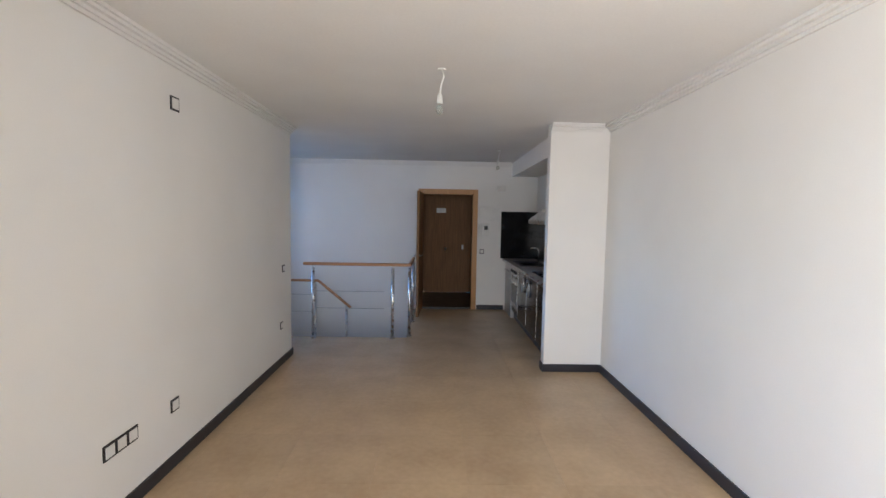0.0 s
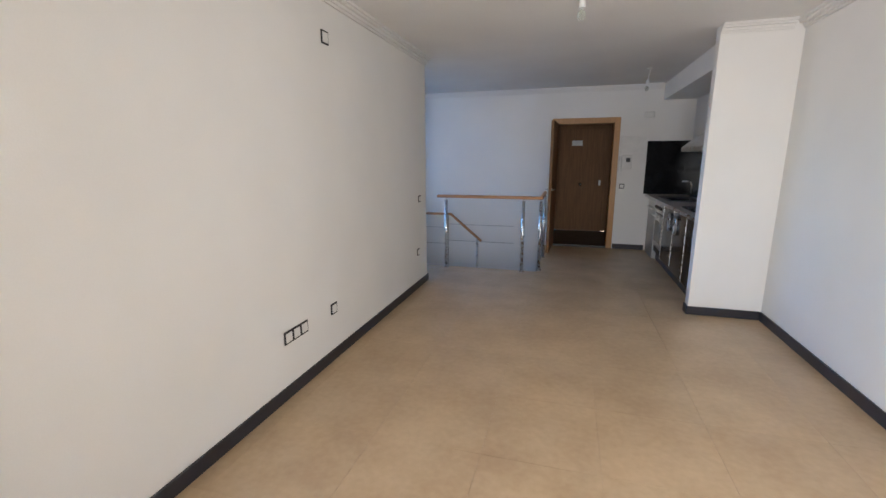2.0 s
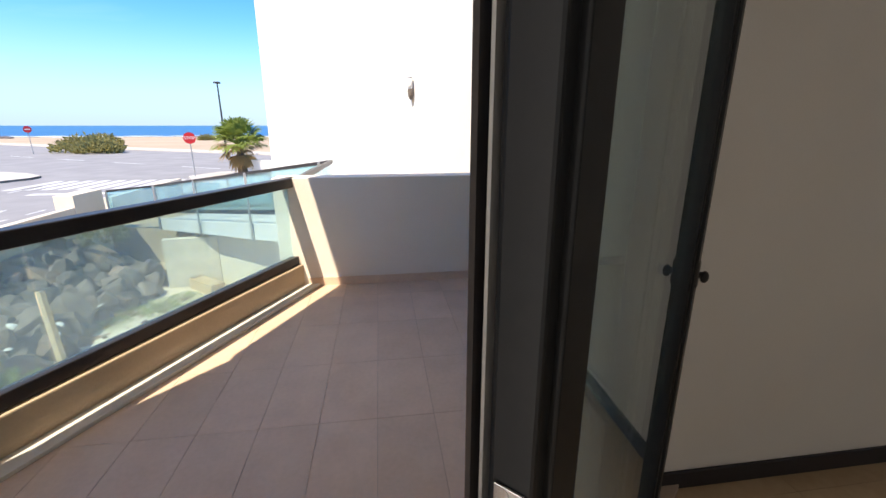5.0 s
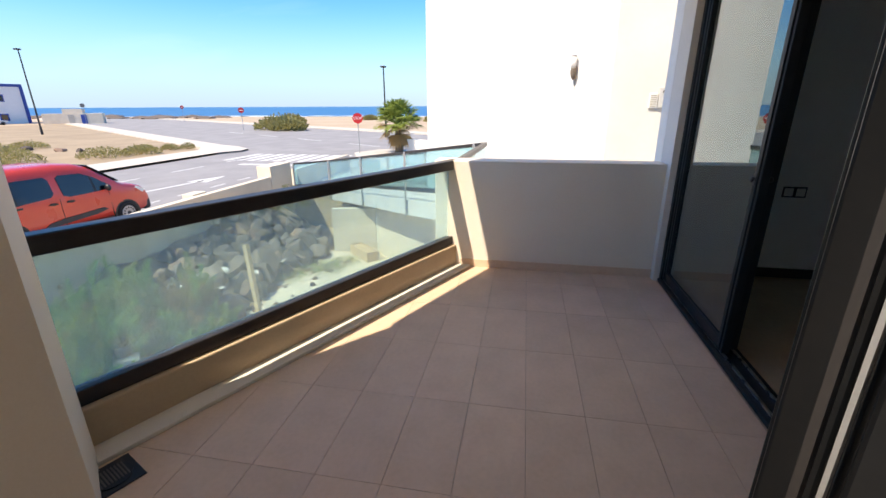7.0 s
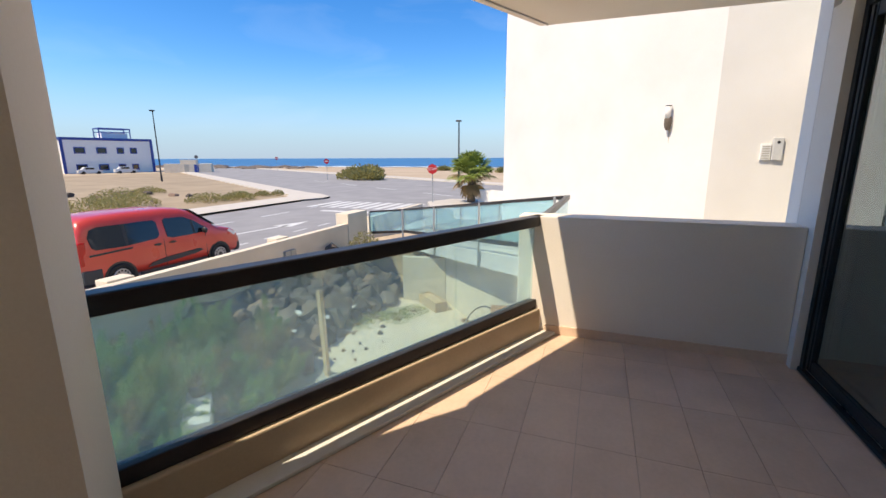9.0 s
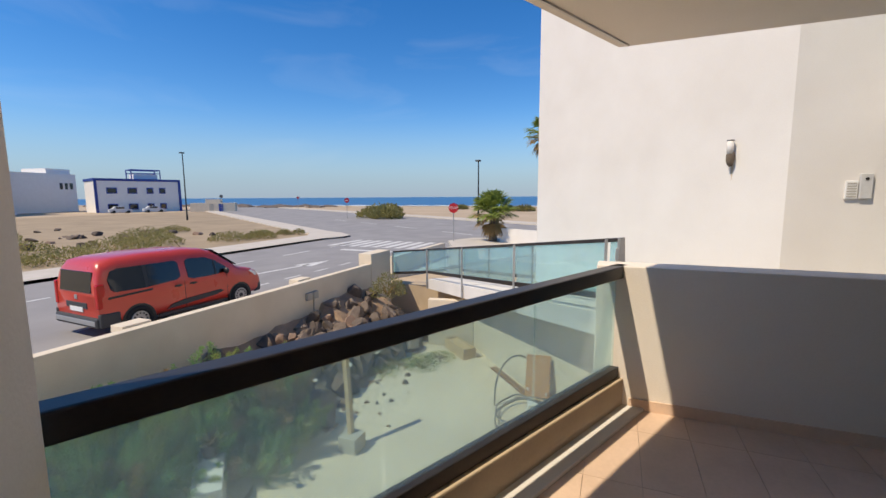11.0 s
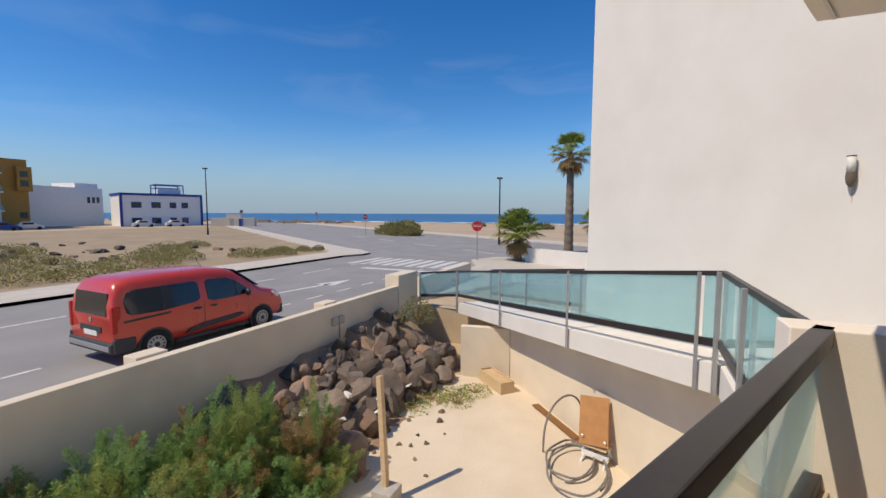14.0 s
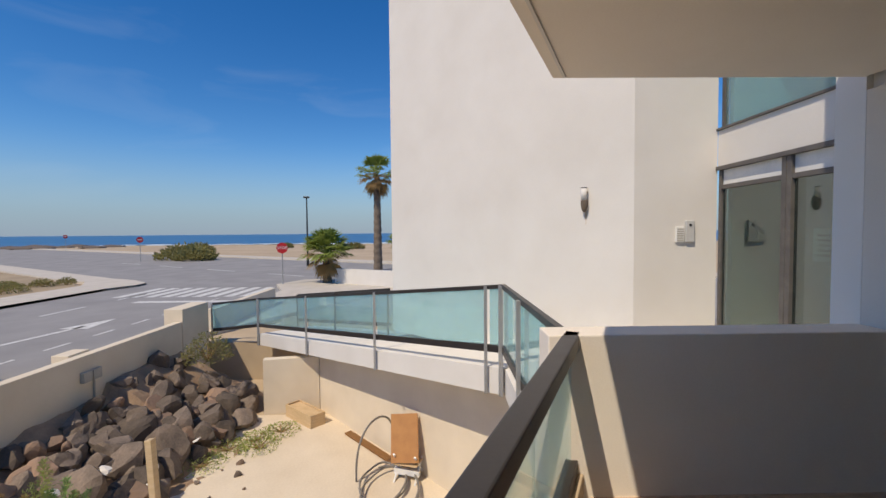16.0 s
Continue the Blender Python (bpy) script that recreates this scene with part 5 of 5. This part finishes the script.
part("board", box(-1.1, -0.08, 0, 1.1, 0.08, 0.04, 0.004), DOORW, pk)
ch = thing("broken_chair", "broken wooden folding chair leaning on the wall", "chair", Matrix.Translation((-7.75, -3.15, YARDZ)) @ Matrix.Rotation(radians(-108), 4, "Z"))
b = box(-0.26, -0.012, 0.0, 0.26, 0.012, 0.82, 0.004)
b.transform(Matrix.Translation((0, 0.1, 0.36)) @ Matrix.Rotation(radians(20), 4, "X") @ Matrix.Rotation(radians(8), 4, "Y"))
part("backboard", b, RUSTY, ch, "orange brown board")
b = box(-0.22, -0.3, 0.30, 0.22, 0.1, 0.325, 0.004)
part("seat", b, PINE, ch)
for x in (-0.2, 0.2):
    b = rod((x, -0.3, 0.0), (x, 0.12, 0.5), 0.02, n=8)
    part("leg", b, PLASTIC, ch)
    part("leg", rod((x, 0.14, 0.0), (x, -0.26, 0.36), 0.02, n=8), PLASTIC, ch)
part("hinge_block", box(-0.24, -0.04, 0.1, 0.24, 0.04, 0.2, 0.005), PLASTIC, ch)
for j, (cx, cy, rr, zz) in enumerate(((-7.55, -3.55, 0.5, 0.02), (-7.25, -3.4, 0.6, 0.04))):
    cl = thing("conduit_coil", "loose grey cable conduit looped on the ground", "conduit", Matrix.Translation((cx, cy, YARDZ)))
    pts = []
    for k in range(44):
        a = k * 0.21 + j
        pts.append((rr * 1.25 * math.cos(a), rr * 0.8 * math.sin(a), zz + 0.02 + 0.04 * math.sin(a * 2.3) ** 2 + 0.006 * k * 0.3))
    part("conduit", pipe(pts, 0.018, 6), PIPE, cl)
cl = thing("conduit_hoop", "bent grey conduit standing up from the ground", "conduit", Matrix.Translation((-8.25, -3.75, YARDZ)))
part("conduit", pipe([(0.55 * math.cos(a) + 0.2 * a * 0.2, -0.3 * math.cos(a), 0.02 + 0.92 * math.sin(a) ** 0.7) for a in [math.pi * k / 22 for k in range(23)]], 0.02, 6), PIPE, cl)
tr = thing("planter_ledge", "pale rendered garden ledge beside the shrubs", "ledge", Matrix.Translation((-3.72, -7.35, YARDZ)) @ Matrix.Rotation(radians(47), 4, "Z"))
part("body", box(-1.0, -0.19, 0, 1.0, 0.19, 0.55, 0.015), CREAMW, tr)
for k, x in enumerate((-0.62, 0.1)):
    loc = tr.matrix_world @ Vector((x, 0, 0.55))
    p = thing("flower_pot", "brown pot with a spiky half-dry succulent", "pot plant", Matrix.Translation(loc), "pots on the ledge")
    part("pot", rod((0, 0, 0), (0, 0, 0.2), 0.10, 0.14, 16), TERRA, p)
    part("soil", rod((0, 0, 0.2), (0, 0, 0.206), 0.125, n=14), EARTH, p)
    b = bmesh.new()
    for i in range(26):
        a = i * 2.4
        blade(b, (0, 0, 0.2), (math.cos(a), math.sin(a), random.uniform(0.3, 1.2)), 0.02, random.uniform(0.15, 0.32))
    part("leaves", b, DRYLEAF if k else PINE, p)


# ---- street furniture ----
def street_lamp(x, y, h, tilt=0.0):
    t = thing("street_lamp", "dark street lamp post with a flat lamp head", "street lamp", Matrix.Translation((x, y, G)), "street lamps")
    part("post", rod((0, 0, 0), (0, 0, h), 0.10, 0.06, 12), BLACKP, t)
    part("base", rod((0, 0, 0), (0, 0, 0.9), 0.14, 0.13, 12), BLACKP, t)
    part("head", box(-0.2, -0.25, h, 0.35, 0.25, h + 0.16, 0.04), BLACKP, t)


street_lamp(-42.5, -58.6, 9.4)
street_lamp(-43.2, -15.5, 6.8)


def road_sign(x, y, h, kind, face_to):
    d = math.atan2(face_to[1] - y, face_to[0] - x)
    t = thing("road_sign", {"stop": "red octagonal stop sign on a grey pole", "no": "round red road sign on a grey pole", "blue": "round blue road sign on a grey pole", "back": "back of a grey road sign on a pole"}[kind], "road sign",
              Matrix.Translation((x, y, G)) @ Matrix.Rotation(d, 4, "Z"), "road signs")
    part("pole", rod((0, 0, 0), (0, 0, h), 0.035, n=10), RIM, t)
    r, n = (0.35, 8) if kind == "stop" else (0.36, 24)
    p = part("plate", rod((0.04, 0, h - 0.1), (0.06, 0, h - 0.1), r, n=n), {"stop": SIGNR, "no": SIGNR, "blue": BLUE, "back": PIPE}[kind], t)
    if kind == "stop":
        p.rotation_euler = (0, 0, 0)
        cu = bpy.data.curves.new("letters", "FONT")
        cu.body, cu.align_x, cu.align_y, cu.size, cu.extrude = "STOP", "CENTER", "CENTER", 0.24, 0.002
        tmp = bpy.data.objects.new("letters", cu)
        scene.collection.objects.link(tmp)
        me = bpy.data.meshes.new_from_object(tmp.evaluated_get(bpy.context.evaluated_depsgraph_get()))
        bpy.data.objects.remove(tmp)
        me.materials.clear()
        me.materials.append(PLASTIC)
        o = new("letters", me)
        o.parent = t
        o.matrix_basis = Matrix.Translation((0.065, 0, h - 0.1)) @ Matrix.Rotation(radians(90), 4, "Z") @ Matrix.Rotation(radians(90), 4, "X")
    elif kind != "back":
        part("bar", box(0.061, -0.24, h - 0.15, 0.066, 0.24, h - 0.05), PLASTIC, t)


road_sign(-26.86, -12.16, 2.5, "stop", (0, -2.5))
road_sign(-53.6, -39.2, 2.8, "no", (0, -2.5))
road_sign(-68.0, -81.3, 3.6, "back", (0, -2.5))
road_sign(-86, -76, 3.2, "no", (0, -2.5))
road_sign(-48, -15.5, 2.3, "blue", (0, -2.5))


# ---- far buildings ----
def facade(name, label, x, y, yaw, w, d, h, wall, windows, trim=None, roof_h=0.5):
    """A far block whose front faces local -y; windows as rows of (x, z, width, height)."""
    t = thing(name, label, "building", Matrix.Translation((x, y, G)) @ Matrix.Rotation(radians(yaw), 4, "Z"))
    part("wall", box(0, 0, -0.5, w, d, h), wall, t)
    part("roof", box(-0.1, -0.1, h, w + 0.1, d + 0.1, h + roof_h), trim or wall, t)
    for wx, wz, ww, wh in windows:
        f = part("window", box(wx, -0.06, wz, wx + ww, -0.001, wz + wh), trim or RIM, t)
        part("pane", box(wx + 0.12, -0.09, wz + 0.12, wx + ww - 0.12, -0.061, wz + wh - 0.12), CARGL, f)
    return t


off_m = along((-59.6, -109.6), (-75.6, -104.4), G)
t = thing("office_building", "white two-storey building with cobalt blue trim", "building", off_m)
L = 17.0
part("wall", box(0, 0, -0.5, L, 10, 7.2), WHITE, t)
part("roof_band", box(-0.15, -0.15, 7.2, L + 0.15, 10.1, 7.75), BLUE, t)
for x in (-0.2, L - 0.35):
    part("corner_band", box(x, -0.14, -0.5, x + 0.55, -0.001, 7.2), BLUE, t)
for z, hh in ((0.6, 1.4), (4.3, 1.4)):
    for x, w in ((2.0, 2.0), (6.0, 1.9), (9.8, 1.4), (12.4, 1.4)):
        f = part("window", box(x, -0.08, z, x + w, -0.001, z + hh), BLUE, t)
        part("pane", box(x + 0.2, -0.12, z + 0.2, x + w - 0.2, -0.081, z + hh - 0.2), CARGL, f)
b = bmesh.new()
for x in (7.5, 13.5):
    for y in (2, 6):
        rod((x, y, 7.7), (x, y, 10.0), 0.12, n=6, bm=b)
for y in (2, 6):
    rod((7.5, y, 10.0), (13.5, y, 10.0), 0.12, n=6, bm=b)
    rod((7.5, y, 9.2), (13.5, y, 9.2), 0.08, n=6, bm=b)
for x in (7.5, 13.5):
    rod((x, 2, 10.0), (x, 6, 10.0), 0.12, n=6, bm=b)
part("roof_frame", b, BLUE, t, "blue roof terrace frame")
part("roof_hut", box(8.0, 2.3, 7.76, 13.0, 5.8, 9.0), WHITE, t)
t = thing("white_warehouse", "plain white building with a stepped roof", "building", along((-49, -124), (-67, -128), G))
part("wall", box(0, 0, -0.5, 17, 10, 9.2), WHITE, t)
part("roof_block", box(11, 1, 9.2, 16.6, 8, 10.4), WHITE, t)
for k in range(3):
    part("window", box(13 + 1.2 * k, -0.06, 5.5, 13.7 + 1.2 * k, -0.001, 7.0), CARGL, t)
t = thing("ochre_building", "ochre rendered building with small windows", "building", along((-41.5, -118), (-47.5, -118.5), G))
part("wall", box(0, 0, -0.5, 5.6, 9, 14.0), ORANGE, t)
part("bay", box(3.4, -1.0, 7.5, 5.9, 0, 12.5), ORANGE, t)
for z in (2.0, 8.5, 10.4):
    part("window", box(3.9, -1.06 if z > 7 else -0.06, z, 5.2, -1.001 if z > 7 else -0.001, z + 1.2), CARGL, t)
t = thing("apartment_building", "white apartment building with glass balconies", "building", along((-29.5, -112), (-41.3, -114), G))
part("wall", box(0, 0, -0.5, 11.6, 10, 15.5), WHITE, t)
part("roof_tower", box(8.5, 1, 15.5, 11.6, 6, 18.5), SAND_R, t)
for fl_ in range(4):
    z = 0.3 + 3.6 * fl_
    part("balcony_slab", box(0.2, -1.4, z + 3.0, 11.4, 0, z + 3.25), WHITE, t)
    gp = part("balcony_glass", box(0.3, -1.38, z + 3.25, 11.3, -1.33, z + 4.2), TEAL, t)
    for k in range(4):
        part("window", box(0.6 + 2.8 * k, -0.06, z, 2.7 + 2.8 * k, -0.001, z + 2.5), CARGL, t)
t = thing("beach_hut", "low cream service hut by the shore road", "hut", along((-70.1, -93.8), (-76.5, -86.5), G))
part("wall", box(0, 0, -0.2, 9.5, 4, 2.0), SAND_R, t)
part("roof_block", box(3.2, 0.3, 2.0, 6.4, 3.5, 2.9), SAND_R, t)
for k in range(2):
    part("door", box(4.0 + 2 * k, -0.05, 0, 4.9 + 2 * k, -0.001, 1.8), BLUE if k else CONC, t)
CARW = mat("white_car_paint", (0.7, 0.7, 0.7), rough=0.3)
for k, (x, y, c) in enumerate(((-60.5, -103, CARW), (-66.5, -101, CARW), (-41, -104, CARW), (-37, -103, BLUE))):
    t = thing("parked_car", "small parked car in front of the far buildings", "car", Matrix.Translation((x, y, G)) @ Matrix.Rotation(radians(160), 4, "Z"), "far parked cars")
    b = bmesh.new()
    prism([(-2.1, 0.3), (-2.1, 0.85), (-1.5, 0.95), (-1.0, 1.45), (0.5, 1.45), (1.1, 0.95), (2.0, 0.8), (2.1, 0.3)], -0.85, 0.85, b)
    b.transform(Matrix.Rotation(radians(90), 4, "X"))
    part("body", b, c, t)
    for s in (-0.86, 0.86):
        part("side_window", box(-0.95, s - 0.01, 0.98, 0.55, s + 0.01, 1.36), CARGL, t)
        for x in (-1.3, 1.3):
            part("wheel", rod((x, s - 0.08, 0.31), (x, s + 0.03, 0.31), 0.31, n=16), TYRE, t)


# ---- floor and terrace tiles ----
def clip(poly, p, n):
    """Cuts a convex polygon to the side of p towards n."""
    out = []
    for i, a in enumerate(poly):
        c = poly[(i + 1) % len(poly)]
        da, dc = (a[0] - p[0]) * n[0] + (a[1] - p[1]) * n[1], (c[0] - p[0]) * n[0] + (c[1] - p[1]) * n[1]
        if da >= 0:
            out.append(a)
        if (da >= 0) != (dc >= 0):
            s = da / (da - dc)
            out.append((a[0] + s * (c[0] - a[0]), a[1] + s * (c[1] - a[1])))
    return out


def lay(parent, x0, x1, y0, y1, tx, ty, ox, oy, planes, z, material, joint, shift=0.0, depth=0.008):
    cache = {}
    j0, j1 = math.floor((y0 - oy) / ty), math.ceil((y1 - oy) / ty)
    for j in range(j0, j1):
        sh = shift * tx * (j % 2)
        for i in range(math.floor((x0 - ox - sh) / tx), math.ceil((x1 - ox - sh) / tx)):
            ax, ay = ox + sh + i * tx, oy + j * ty
            full = [(joint, joint), (tx - joint, joint), (tx - joint, ty - joint), (joint, ty - joint)]
            poly = [(max(min(x + ax, x1), x0), max(min(y + ay, y1), y0)) for x, y in full]
            for p, n in planes:
                if len(poly) > 2:
                    poly = clip(poly, p, n)
            if len(poly) < 3 or max(p[0] for p in poly) - min(p[0] for p in poly) < 0.01 or max(p[1] for p in poly) - min(p[1] for p in poly) < 0.01:
                continue
            loc = [(round(x - ax, 4), round(y - ay, 4)) for x, y in poly]
            key = tuple(loc)
            if key not in cache:
                cache[key] = mesh_of("tile", prism(loc, -depth, 0), material)
            o = new("tile", cache[key])
            o.parent = parent
            o.location = (ax, ay, z)


DN = Vector((-DOOR_DIR.y, DOOR_DIR.x))      # into the living room
lf_ = setting("floor_living", prism([(0.0, 0.0), tuple(DOOR_DIR * 3.28), (3.485, FRONT_END[1]), (3.485, 5.085), (0.0, 5.085)], -0.2, FLZ - 0.003), GROUT, "beige tiled living room floor", "floor")
setting("floor_hall_west", box(-1.35, 4.29, -0.2, -0.001, 5.085, FLZ - 0.003), GROUT, "beige tiled floor", "floor")
setting("floor_hall_east", box(1.305, 5.086, -0.2, 3.485, 6.99, FLZ - 0.003), GROUT, "beige tiled floor", "floor")
lay(lf_, 0.0, 3.485, -2.5, 5.09, 0.60, 0.60, 0.1, 0.05, [(tuple(DN * 0.126), tuple(DN))], FLZ, FLOOR, 0.0007)
lay(lf_, 1.305, 3.485, 5.09, 6.99, 0.60, 0.60, 0.1, 0.05, [], FLZ, FLOOR, 0.0007)
lay(lf_, -1.35, 0.0, 4.30, 5.09, 0.60, 0.60, 0.1, 0.05, [], FLZ, FLOOR, 0.0007)
tf = setting("floor_terrace", box(-2.57, -0.02, -0.012, -0.2, 0.03, -0.006), TGROUT, "terracotta tiled terrace floor", "floor")
bn = Vector((-BAL_DIR.y, BAL_DIR.x))
lay(tf, -2.567, 2.2, -3.0, 0.03, 0.565, 0.29, -1.71, -1.09, [(tuple(Vector(BAL_B) + bn * 0.2), tuple(bn)), (tuple(DN * -0.072), tuple(-DN))], 0.0, TILE, 0.0012)
